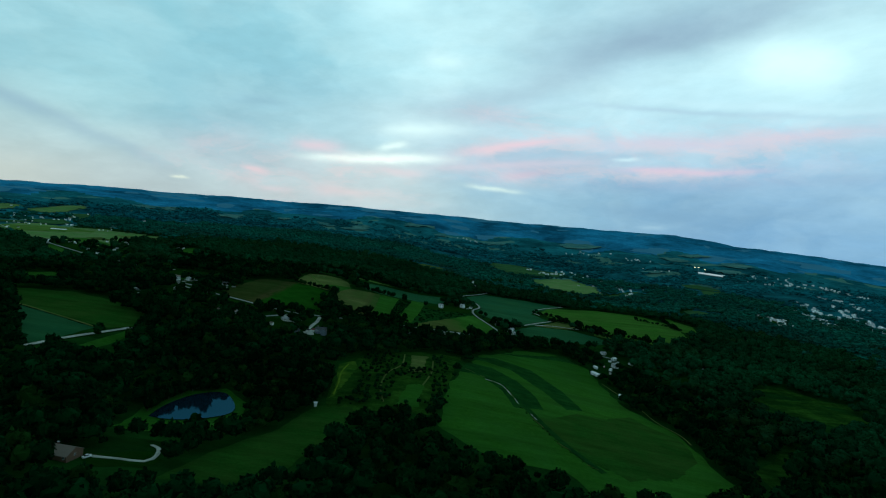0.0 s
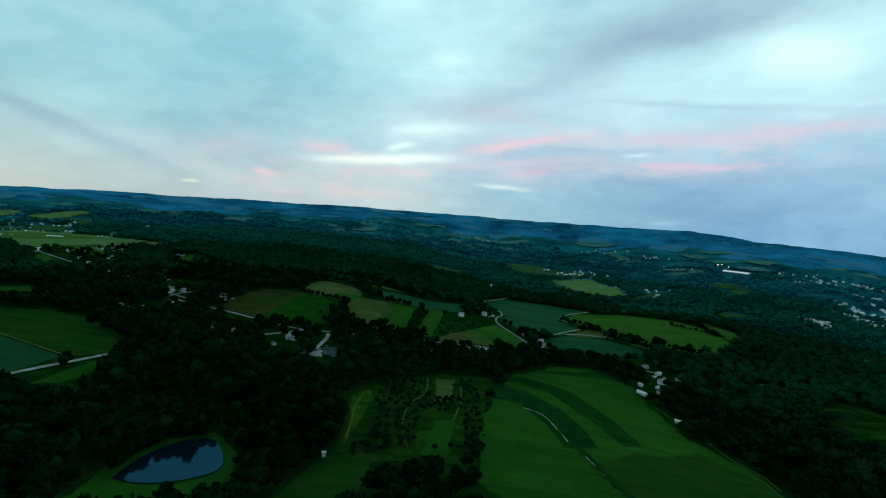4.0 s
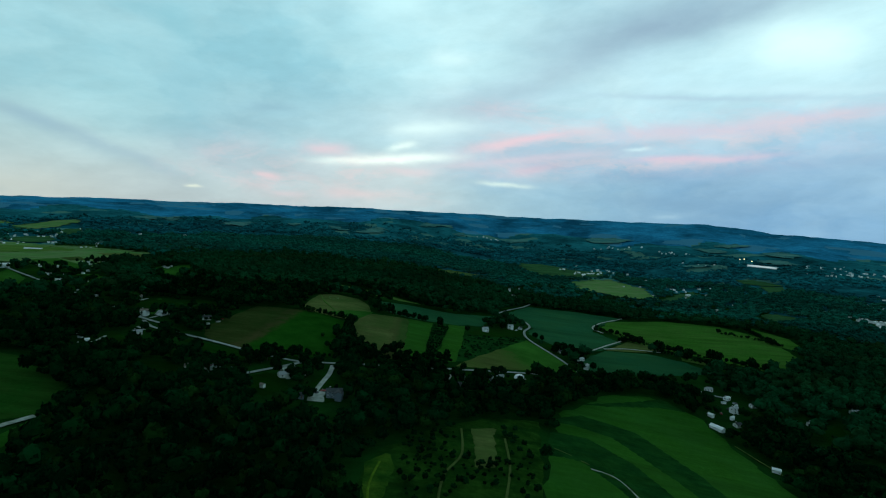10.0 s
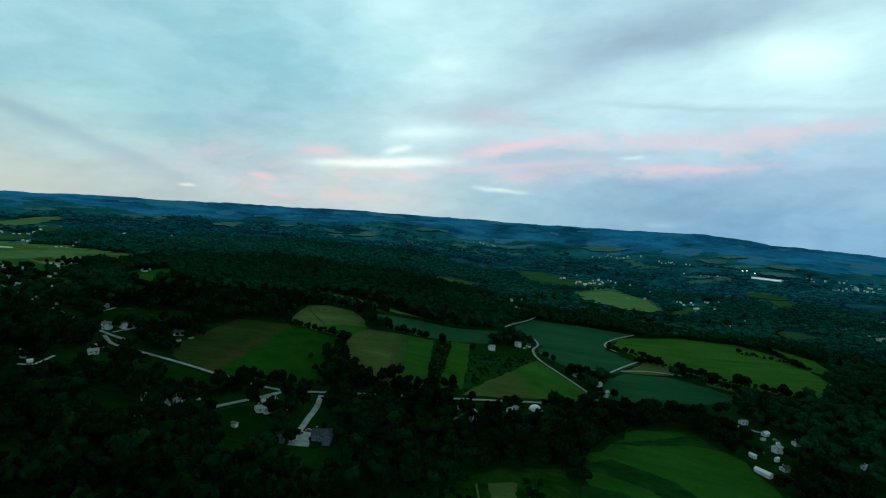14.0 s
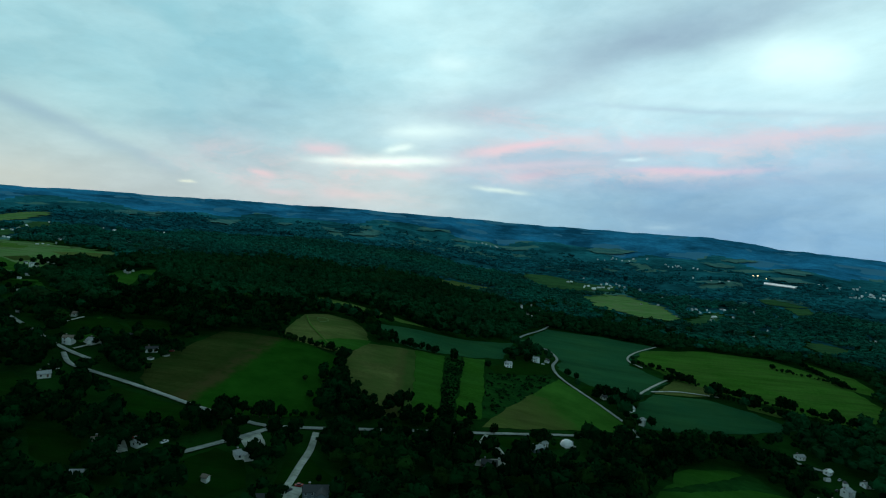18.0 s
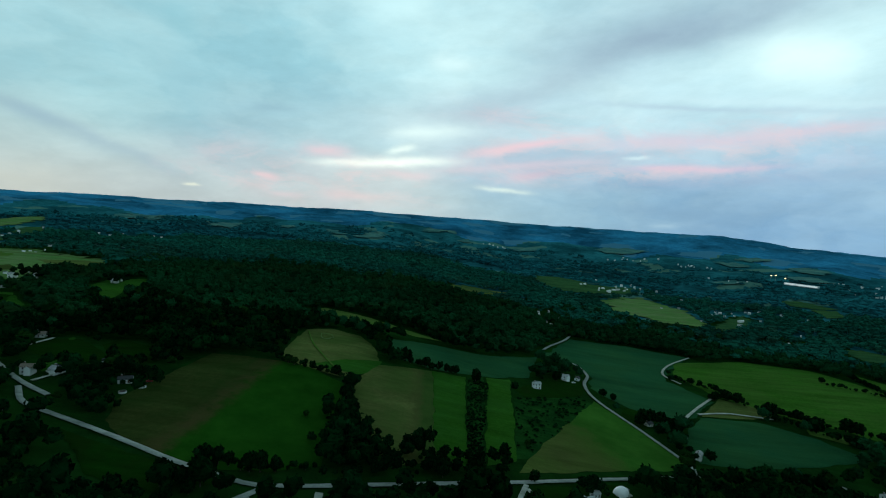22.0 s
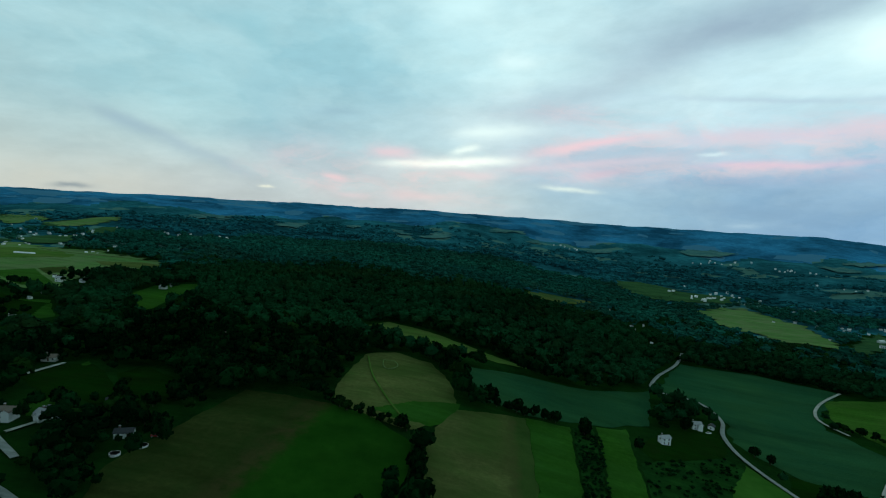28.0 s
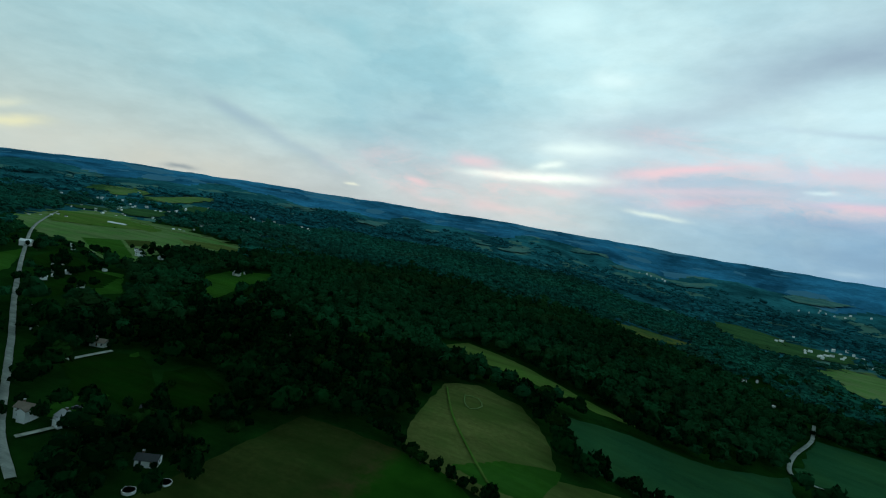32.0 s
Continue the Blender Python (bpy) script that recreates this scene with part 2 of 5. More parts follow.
def wash(u0, v0, u1, v1, thick, strength):
    """Broken flecks of rosy cloud within a long soft patch."""
    global cloud
    length = math.hypot(u1 - u0, v1 - v0)
    c, s = (u1 - u0) / length, (v1 - v0) / length
    a, b = g.math("SUBTRACT", fu, (u0 + u1) / 2), g.math("SUBTRACT", fv, (v0 + v1) / 2)
    along = g.math("ADD", g.math("MULTIPLY", a, c / length * 1.7), g.math("MULTIPLY", b, s / length * 1.7))
    across = g.math("SUBTRACT", g.math("MULTIPLY", b, c / thick), g.math("MULTIPLY", a, s / thick))
    far = g.math("ADD", g.math("MULTIPLY", along, along), g.math("MULTIPLY", across, across))
    flecks = g.span(g.noise(swirl, 16.0, 5.0, 0.6), 0.42, 0.66, 0.0, 1.0)
    cloud = g.mix(g.math("MULTIPLY", g.math("MULTIPLY", g.math("EXPONENT", g.math("MULTIPLY", far, -1.0)), strength), flecks), cloud, (0.80, 0.56, 0.60, 1))


streak(-0.743, 0.135, -0.461, 0.036, 0.0160, (0.330, 0.430, 0.500), 0.38)
wash(-0.418, 0.089, -0.262, 0.027, 0.0326, 0.55)
wash(-0.265, 0.093, -0.074, 0.039, 0.0326, 0.5)
wash(0.050, 0.126, 0.316, 0.165, 0.0239, 0.5)
wash(0.365, 0.146, 0.690, 0.177, 0.0283, 0.5)
wash(0.096, 0.087, 0.541, 0.117, 0.0196, 0.5)
wash(-0.487, 0.053, -0.380, 0.033, 0.0152, 0.4)
wash(0.024, 0.196, 0.215, 0.188, 0.0217, 0.35)
cloud = g.mix(1.0, cloud, g.span(dv, 0.0, 0.12, 0.92, 1.0), "MULTIPLY")
# the unseen sky overhead and behind is dimmed, which keeps the land dark
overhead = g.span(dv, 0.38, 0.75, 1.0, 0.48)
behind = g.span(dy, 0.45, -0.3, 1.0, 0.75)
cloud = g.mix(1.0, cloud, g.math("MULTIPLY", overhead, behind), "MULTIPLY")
sky = g.tree.nodes.new("ShaderNodeTexSky")
sky.sky_type, sky.sun_disc = "NISHITA", False
sky.sun_elevation, sky.sun_rotation = radians(6), radians(-5)
backing = g.tree.nodes["Background"]
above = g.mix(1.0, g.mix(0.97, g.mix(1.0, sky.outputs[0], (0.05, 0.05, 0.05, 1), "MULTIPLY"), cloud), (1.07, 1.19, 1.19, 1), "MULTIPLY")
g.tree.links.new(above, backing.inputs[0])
backing.inputs[1].default_value = SKY

lamp = bpy.data.lights.new("sun", "SUN")
lamp.energy, lamp.angle, lamp.color = 0.5, radians(14), (1.0, 0.96, 0.92)
sun = new("sun", lamp)
sun.matrix_world = look((0, 0, 300), (math.sin(radians(5)) * 100, -100, 300 - 100 * math.tan(radians(9))))

# ---- materials ----


def material(name, dark, light, scale, rough=0.9, bump=0.4, patch=0.0, tint=None, rows=0.0, turn=0.0, island=0.0, gloss=0.0, fuzz=0.0, broad=0.0, warm=None):
    """Two-scale mottled matter: grain of the given scale per metre, larger patches, and crop rows where asked."""
    m = bpy.data.materials.new(name)
    m.use_nodes = True
    q = Graph(m.node_tree)
    shader = m.node_tree.nodes["Principled BSDF"]
    where = q.add("ShaderNodeTexCoord").outputs["Object"]
    grain = q.noise(where, scale, 6.0, 0.65)
    colour = q.mix(q.span(grain, 0.3, 0.7), (*dark, 1), (*light, 1))
    if patch:
        big = q.noise(where, patch, 7.0, 0.68)
        colour = q.mix(q.span(big, 0.40, 0.62, 0.0, 0.95), colour, (*(tint or dark), 1))
        spread = q.add("ShaderNodeMapping", {"Vector": where, "Rotation": (0, 0, turn), "Scale": (0.16, 1.0, 1.0)}).outputs[0]
        swath = q.noise(spread, patch * 3.0, 6.0, 0.7)
        colour = q.mix(1.0, colour, q.span(swath, 0.3, 0.7, 0.68, 1.32), "MULTIPLY")
    height = grain
    if rows:
        spun = q.add("ShaderNodeMapping", {"Vector": where, "Rotation": (0, 0, turn)}).outputs[0]
        wave = q.add("ShaderNodeTexWave", {"Vector": spun, "Scale": rows, "Distortion": 1.5, "Detail": 2.0}).outputs[1]
        colour = q.mix(q.math("MULTIPLY", wave, 0.10), colour, (*dark, 1))
        height = q.math("ADD", height, q.math("MULTIPLY", wave, 0.06))
    if island:
        each = q.add("ShaderNodeNewGeometry").outputs["Random Per Island"]
        colour = q.mix(1.0, colour, q.span(each, 0.0, 1.0, 1.0 - island, 1.0 + island), "MULTIPLY")
    if broad:
        stand = q.noise(where, broad, 5.0, 0.6)
        colour = q.mix(1.0, colour, q.span(stand, 0.32, 0.68, 0.55, 1.4), "MULTIPLY")
    if warm:
        colour = q.mix(q.span(q.noise(where, 0.009, 6.0, 0.7), 0.52, 0.68, 0.0, 0.7), colour, (*warm, 1))
    m.node_tree.links.new(colour, shader.inputs["Base Color"])
    shader.inputs["Roughness"].default_value = rough
    shader.inputs["Specular IOR Level"].default_value = gloss
    shader.inputs["Sheen Weight"].default_value = fuzz
    shader.inputs["Sheen Roughness"].default_value = 0.35
    shader.inputs["Sheen Tint"].default_value = (0.25, 0.85, 0.72, 1)
    if bump:
        b = q.add("ShaderNodeBump", {"Height": height, "Strength": bump, "Distance": 1.0 / scale * 0.4})
        m.node_tree.links.new(b.outputs[0], shader.inputs["Normal"])
    return m


floor_green = material("forest_floor", (0.0036, 0.0187, 0.0043), (0.0083, 0.0391, 0.0076), 0.25, patch=0.02, tint=(0.0095, 0.0476, 0.0076))
grass = material("pasture", (0.0138, 0.0683, 0.0064), (0.0255, 0.1004, 0.0099), 0.30, patch=0.022, tint=(0.0220, 0.0880, 0.0121), rows=0.05, turn=0.5)
lawn = material("lawn", (0.0033, 0.0256, 0.0023), (0.0061, 0.0379, 0.0035), 0.4, patch=0.05, tint=(0.0061, 0.0227, 0.0031))
hay = material("hay", (0.0428, 0.1200, 0.0167), (0.0713, 0.1656, 0.0272), 0.3, patch=0.02, tint=(0.0856, 0.1343, 0.0333), rows=0.04, turn=1.1)
stubble = material("stubble", (0.0728, 0.0953, 0.0268), (0.1165, 0.1398, 0.0435), 0.3, patch=0.02, tint=(0.0615, 0.1076, 0.0249), rows=0.06, turn=1.75)
soy = material("bean_crop", (0.0097, 0.0546, 0.0211), (0.0158, 0.0760, 0.0302), 0.5, patch=0.012, tint=(0.0193, 0.0743, 0.0239), rows=0.12, turn=0.8)
crop_mid = material("mid_crop", (0.0090, 0.0444, 0.0060), (0.0162, 0.0675, 0.0088), 0.5, patch=0.03, tint=(0.0215, 0.0597, 0.0097), rows=0.08, turn=0.9)
cropdark = material("dark_crop", (0.0044, 0.0264, 0.0066), (0.0088, 0.0484, 0.0099), 0.6, patch=0.05, tint=(0.0132, 0.0616, 0.0110))
marsh = material("rough_grass", (0.0118, 0.0475, 0.0057), (0.0316, 0.0889, 0.0114), 0.18, bump=0.8, patch=0.04, tint=(0.0059, 0.0289, 0.0048))
hill_grass = material("hill_pasture", (0.0203, 0.0840, 0.0084), (0.0374, 0.1235, 0.0131), 0.30, patch=0.022, tint=(0.0420, 0.1100, 0.0170), rows=0.05, turn=0.5)
hay_pale = material("pale_hay", (0.0654, 0.1650, 0.0404), (0.1090, 0.2276, 0.0657), 0.3, patch=0.02, tint=(0.1310, 0.1850, 0.0802), rows=0.04, turn=1.1)
stubble_dark = material("weedy_stubble", (0.0322, 0.0455, 0.0124), (0.0516, 0.0667, 0.0203), 0.3, patch=0.02, tint=(0.0273, 0.0514, 0.0115), rows=0.06, turn=1.75)
weedy_grass = material("weedy_grass", (0.0300, 0.0900, 0.0090), (0.0780, 0.1500, 0.0150), 0.12, bump=0.8, patch=0.05, tint=(0.0150, 0.0600, 0.0075))
lime = material("lime_grass", (0.0850, 0.1500, 0.0120), (0.1300, 0.2000, 0.0180), 0.4, patch=0.06, tint=(0.0600, 0.1400, 0.0120))
asphalt = material("worn_asphalt", (0.2550, 0.2869, 0.2656), (0.3612, 0.3931, 0.3612), 0.8, bump=0.15, patch=0.08, tint=(0.2231, 0.2550, 0.2338))
gravel = material("pale_gravel", (0.3519, 0.3830, 0.3416), (0.4968, 0.5175, 0.4657), 1.2, bump=0.3, patch=0.15, tint=(0.2691, 0.3002, 0.2484))
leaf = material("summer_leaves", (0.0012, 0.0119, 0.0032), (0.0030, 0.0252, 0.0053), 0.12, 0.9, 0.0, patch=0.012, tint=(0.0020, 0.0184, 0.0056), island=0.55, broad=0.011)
# leaves across the valley, lifted by a first haze put into the colour
leaf_mid = material("mid_leaves_hazed", (0.0037, 0.0324, 0.0113), (0.0086, 0.0567, 0.0182), 0.10, 0.9, 0.0, patch=0.010, tint=(0.0054, 0.0426, 0.0162), island=0.22, broad=0.006, warm=(0.0176, 0.0406, 0.0104))
leaf_light = material("light_leaves", (0.0055, 0.0237, 0.0046), (0.0109, 0.0387, 0.0073), 0.12, 0.9, 0.0, island=0.4)
# far and distant leaves: blue haze put into the colour, stronger with distance
leaf_far = material("far_leaves_hazed", (0.0063, 0.0703, 0.0459), (0.0150, 0.1128, 0.0717), 0.02, 0.9, 0.0, patch=0.004, tint=(0.0098, 0.0909, 0.0694), island=0.15, broad=0.0035, warm=(0.0275, 0.0777, 0.0470))
leaf_haze = material("distant_leaves_hazed", (0.0095, 0.0978, 0.1058), (0.0229, 0.1587, 0.1748), 0.012, 0.9, 0.0, patch=0.003, tint=(0.0135, 0.1196, 0.1495), island=0.15, broad=0.0022)
meadow = material("valley_meadow", (0.0330, 0.0980, 0.0330), (0.0520, 0.1320, 0.0470), 0.2, patch=0.015, tint=(0.0250, 0.0800, 0.0330))
# pale fields on the far hills, bluish haze put into their colour
far_field_hazed = material("far_field_hazed", (0.0780, 0.2000, 0.1750), (0.1150, 0.2500, 0.2150), 0.05, patch=0.012, tint=(0.0400, 0.1500, 0.1500))
# sheen on the plants; its blue on the far leaves adds to the haze
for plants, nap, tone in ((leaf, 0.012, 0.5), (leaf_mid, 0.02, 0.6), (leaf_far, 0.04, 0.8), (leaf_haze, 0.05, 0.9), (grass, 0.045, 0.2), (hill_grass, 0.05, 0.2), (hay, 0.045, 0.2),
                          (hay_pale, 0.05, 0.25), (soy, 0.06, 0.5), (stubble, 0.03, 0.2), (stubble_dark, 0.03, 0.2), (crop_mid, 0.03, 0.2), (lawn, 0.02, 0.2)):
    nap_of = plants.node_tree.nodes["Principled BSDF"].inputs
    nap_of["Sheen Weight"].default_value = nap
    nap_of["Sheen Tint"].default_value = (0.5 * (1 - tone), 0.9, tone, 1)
bark = material("bark", (0.05, 0.045, 0.035), (0.10, 0.085, 0.065), 3.0)


def two_crops(name, a, b, edge, lean, soft, band):
    """Two crops that run into one another along a ragged line, with a worn band between them."""
    m = material(name, a[0], a[1], 0.3, patch=0.02, tint=a[2], rows=0.05, turn=1.6)
    q = Graph(m.node_tree)
    shader = m.node_tree.nodes["Principled BSDF"]
    first = shader.inputs["Base Color"].links[0].from_socket
    where = q.add("ShaderNodeTexCoord").outputs["Object"]
    x, y, z = q.add("ShaderNodeSeparateXYZ", {0: where}).outputs
    ragged = q.math("MULTIPLY", q.math("SUBTRACT", q.noise(where, 0.05, 6.0, 0.7), 0.5), soft * 3.0)
    off = q.math("ADD", q.math("SUBTRACT", q.math("SUBTRACT", x, edge), q.math("MULTIPLY", y, lean)), ragged)
    second = q.mix(q.span(q.noise(where, 0.06, 7.0, 0.65), 0.3, 0.7), (*b[0], 1), (*b[1], 1))
    second = q.mix(1.0, second, q.span(q.noise(where, 0.013, 5.0, 0.6), 0.3, 0.7, 0.75, 1.3), "MULTIPLY")
    both = q.mix(q.span(off, -soft, soft), first, second)
    worn = q.math("MULTIPLY", q.math("SUBTRACT", q.span(off, -2.2 * soft, -0.6 * soft), q.span(off, 0.0, 1.2 * soft)), q.span(q.noise(where, 0.08, 5.0, 0.7), 0.38, 0.6, 0.0, 0.75))
    m.node_tree.links.new(q.mix(worn, both, (*band, 1)), shader.inputs["Base Color"])
    return m


hillside = two_crops("hillside_crops", ((0.0271, 0.0410, 0.0103), (0.0426, 0.0590, 0.0156), (0.0213, 0.0459, 0.0098)), ((0.0086, 0.0525, 0.0048), (0.0164, 0.0763, 0.0074)), -289.0, 0.087, 7.0, (0.0640, 0.0541, 0.0213))

harvested = two_crops("harvested_strip", ((0.0690, 0.0897, 0.0259), (0.1058, 0.1242, 0.0391), (0.0575, 0.0989, 0.0230)), ((0.0287, 0.0644, 0.0138), (0.0460, 0.0874, 0.0196)), -61.0, -0.035, 4.0, (0.0690, 0.0736, 0.0253))
triangle = two_crops("triangle_hay", ((0.0528, 0.0902, 0.0187), (0.0770, 0.1188, 0.0264), (0.0682, 0.0880, 0.0253)), ((0.0253, 0.0946, 0.0121), (0.0396, 0.1232, 0.0176)), 320.0, -0.33, 16.0, (0.0616, 0.0990, 0.0220))


def plain(name, colour, rough=0.7, metal=0.0, scale=2.0, vary=0.18):
    dark = tuple(c * (1 - vary) for c in colour)
    m = material(name, dark, tuple(min(1, c * (1 + vary)) for c in colour), scale, rough, 0.15, gloss=0.3)
    m.node_tree.nodes["Principled BSDF"].inputs["Metallic"].default_value = metal
    return m


siding_white = plain("white_siding", (0.86, 0.88, 0.88), vary=0.06)
siding_cream = plain("cream_siding", (0.74, 0.74, 0.70), vary=0.1)
siding_blue = plain("blue_grey_siding", (0.15, 0.19, 0.23))
brick_red = plain("red_brick", (0.14, 0.09, 0.075))
roof_grey = plain("grey_shingles", (0.36, 0.38, 0.39), 0.85)
roof_dark = plain("dark_shingles", (0.05, 0.055, 0.06), 0.85)
roof_tan = plain("tan_shingles", (0.19, 0.155, 0.125), 0.85)
roof_white = plain("white_metal_roof", (0.88, 0.90, 0.90), 0.45, vary=0.05)
frame_white = plain("window_frame_white", (0.75, 0.75, 0.74))
door_brown = plain("brown_door", (0.14, 0.08, 0.05))
pane = plain("window_pane", (0.03, 0.04, 0.05), 0.08)

water = bpy.data.materials.new("pond_water")
water.use_nodes = True
q = Graph(water.node_tree)
water.node_tree.nodes.remove(water.node_tree.nodes["Principled BSDF"])
gleam = q.add("ShaderNodeBsdfGlossy", {"Color": (0.014, 0.048, 0.070, 1), "Roughness": 0.04})
murk = q.add("ShaderNodeBsdfDiffuse", {"Color": (0.003, 0.012, 0.020, 1)})
both = q.add("ShaderNodeAddShader", {0: gleam.outputs[0], 1: murk.outputs[0]})
water.node_tree.links.new(both.outputs[0], water.node_tree.nodes["Material Output"].inputs[0])
ripple = q.noise(q.add("ShaderNodeTexCoord").outputs["Object"], 0.9, 3.0)
water.node_tree.links.new(q.add("ShaderNodeBump", {"Height": ripple, "Strength": 0.06, "Distance": 0.3}).outputs[0], gleam.inputs["Normal"])

# distant hills: woods and pale fields in patchwork, blue haze put into the colour


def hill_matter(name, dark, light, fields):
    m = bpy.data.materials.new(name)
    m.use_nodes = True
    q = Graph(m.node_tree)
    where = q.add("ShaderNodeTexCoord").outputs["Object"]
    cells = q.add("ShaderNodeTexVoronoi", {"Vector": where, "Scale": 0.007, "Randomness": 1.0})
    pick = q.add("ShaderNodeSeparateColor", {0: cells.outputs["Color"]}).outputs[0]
    # broad light and dark in the colour, standing in for ridges
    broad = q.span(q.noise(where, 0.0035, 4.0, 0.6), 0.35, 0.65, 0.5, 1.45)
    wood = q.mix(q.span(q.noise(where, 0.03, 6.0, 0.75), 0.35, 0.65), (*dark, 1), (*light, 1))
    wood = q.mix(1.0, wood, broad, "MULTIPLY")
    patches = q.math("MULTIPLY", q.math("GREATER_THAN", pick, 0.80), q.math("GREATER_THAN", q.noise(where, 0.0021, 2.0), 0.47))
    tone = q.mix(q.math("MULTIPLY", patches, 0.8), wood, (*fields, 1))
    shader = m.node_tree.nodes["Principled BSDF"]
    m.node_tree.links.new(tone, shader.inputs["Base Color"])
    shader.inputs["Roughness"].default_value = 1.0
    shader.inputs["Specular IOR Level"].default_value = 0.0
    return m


hills = hill_matter("distant_hills_hazed", (0.0096, 0.0840, 0.1020), (0.0240, 0.1560, 0.1800), (0.0960, 0.2280, 0.1800))
hills_hazy = hill_matter("outermost_hills_hazed", (0.0176, 0.1430, 0.2640), (0.0330, 0.2090, 0.3630), (0.0770, 0.2420, 0.3520))

# ---- ground ----


def bump(x, y, cx, cy, r, h):
    return h * np.exp(-((x - cx) ** 2 + (y - cy) ** 2) / (2 * r * r))


def ground_z(x, y):
    """The height of the land: a valley side that falls to the right, rolling country, and hills all round."""
    x, y = np.asarray(x, float) / 1.4, np.asarray(y, float) / 1.4
    d = np.hypot(x + 50, y - 200)
    az = np.degrees(np.arctan2(x + 50, y - 200))
    z = 3 - 27 * np.tanh(x / 200)
    z = z + bump(x, y, -130, 650, 70, 8) + bump(x, y, -114, 302, 60, -11) + bump(x, y, 190, 455, 80, -9)
    z = z + bump(x, y, 60, 330, 90, 5) + bump(x, y, 330, 760, 90, 7)
    flat = np.exp(-(((x + 112) / 42) ** 2 + ((y - 268) / 42) ** 2) ** 2)
    z = z * (1 - flat) + 5.0 * flat
    roll = np.clip((d - 700) / 1200, 0, 1)
    z = z + roll * (11 * np.sin(x / 310 + 1.3) * np.sin(y / 420 + 0.6) + 7 * np.sin(x / 170 - y / 260 + 2.0))
    rise = np.clip((d - 1900) / 1420, 0, 1) ** 1.9
    rim = np.interp(az, (-180, -65, -56, -46, -32, -20, -11, 0, 13, 27, 30, 33, 41, 55, 180), (30, 45, 63, 99, 113, 122, 129, 128, 122, 130, 121, 101, 79, 50, 30))
    rim = rim + 1.6 * np.sin(az / 1.9) + 1.0 * np.sin(az / 0.7 + 1)
    folds = 11 * np.sin(x / 105 + 1.7 * np.sin(y / 150)) * np.sin(y / 125 + 1.1 * np.sin(x / 180) + 0.8) + 4 * np.sin(x / 47 + y / 66) * np.sin(y / 58 - x / 81)
    folds = folds * np.clip((d - 1300) / 500, 0, 1) * np.clip((3250 - d) / 500, 0, 1)
    return (z * (1 - rise) + rim * rise + folds) * 1.4


def mesh_of(name, verts, faces, mats, smooth=False):
    """A mesh from arrays of places and of equal-sided faces."""
    verts, faces = np.asarray(verts, np.float32), np.asarray(faces, np.int32)
    me = bpy.data.meshes.new(name)
    n, k = faces.shape
    me.vertices.add(len(verts))
    me.vertices.foreach_set("co", verts.ravel())
    me.loops.add(n * k)
    me.loops.foreach_set("vertex_index", faces.ravel())
    me.polygons.add(n)
    me.polygons.foreach_set("loop_start", np.arange(0, n * k, k, dtype=np.int32))
    me.polygons.foreach_set("use_smooth", np.full(n, smooth))
    for m in mats:
        me.materials.append(m)
    me.update(calc_edges=True)
    return me


rings = np.concatenate([[0], np.arange(80, 1400, 14), np.geomspace(1400, 4650, 150)])
turns = np.radians(np.arange(0, 360, 0.6))
rr, aa = np.meshgrid(rings, turns, indexing="ij")
gx, gy = -70 + rr * np.sin(aa), 280 + rr * np.cos(aa)
gz = ground_z(gx, gy)
rough = np.random.default_rng(3).random(gz.shape)
gz = gz + np.clip((rr - 3300) / 400, 0, 1) * (rough * 6 - 3)
nr, na = gz.shape
ids = np.arange(nr * na).reshape(nr, na)
quads = np.stack([ids[:-1], ids[1:], np.roll(ids[1:], -1, 1), np.roll(ids[:-1], -1, 1)], -1).reshape(-1, 4)
ground_mesh = mesh_of("ground", np.stack([gx, gy, gz], -1).reshape(-1, 3), quads, [floor_green, hills, hills_hazy], True)
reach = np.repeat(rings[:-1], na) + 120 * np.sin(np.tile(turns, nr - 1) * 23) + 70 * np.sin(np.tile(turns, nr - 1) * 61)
# farther ground takes the hazed colours, the bluest outermost
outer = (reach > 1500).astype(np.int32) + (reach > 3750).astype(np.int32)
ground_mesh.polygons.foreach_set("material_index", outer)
ground = tagged(new("ground", ground_mesh), "rolling dark green countryside reaching wooded hills", "ground", kind="structure")

CLEAR = []
FIELDS = []


def drape(bm, lift):
    co = np.array([v.co[:] for v in bm.verts])
    d = np.hypot(co[:, 0] + 70, co[:, 1] - 280)
    edge = np.array([v.is_boundary for v in bm.verts]) & (d < 1300)
    z = ground_z(co[:, 0], co[:, 1]) + np.where(edge, 0.05, lift) + np.where(d < 1300, 0.10 + d / 6000, d / 900)
    for v, h in zip(bm.verts, z):
        v.co.z = h


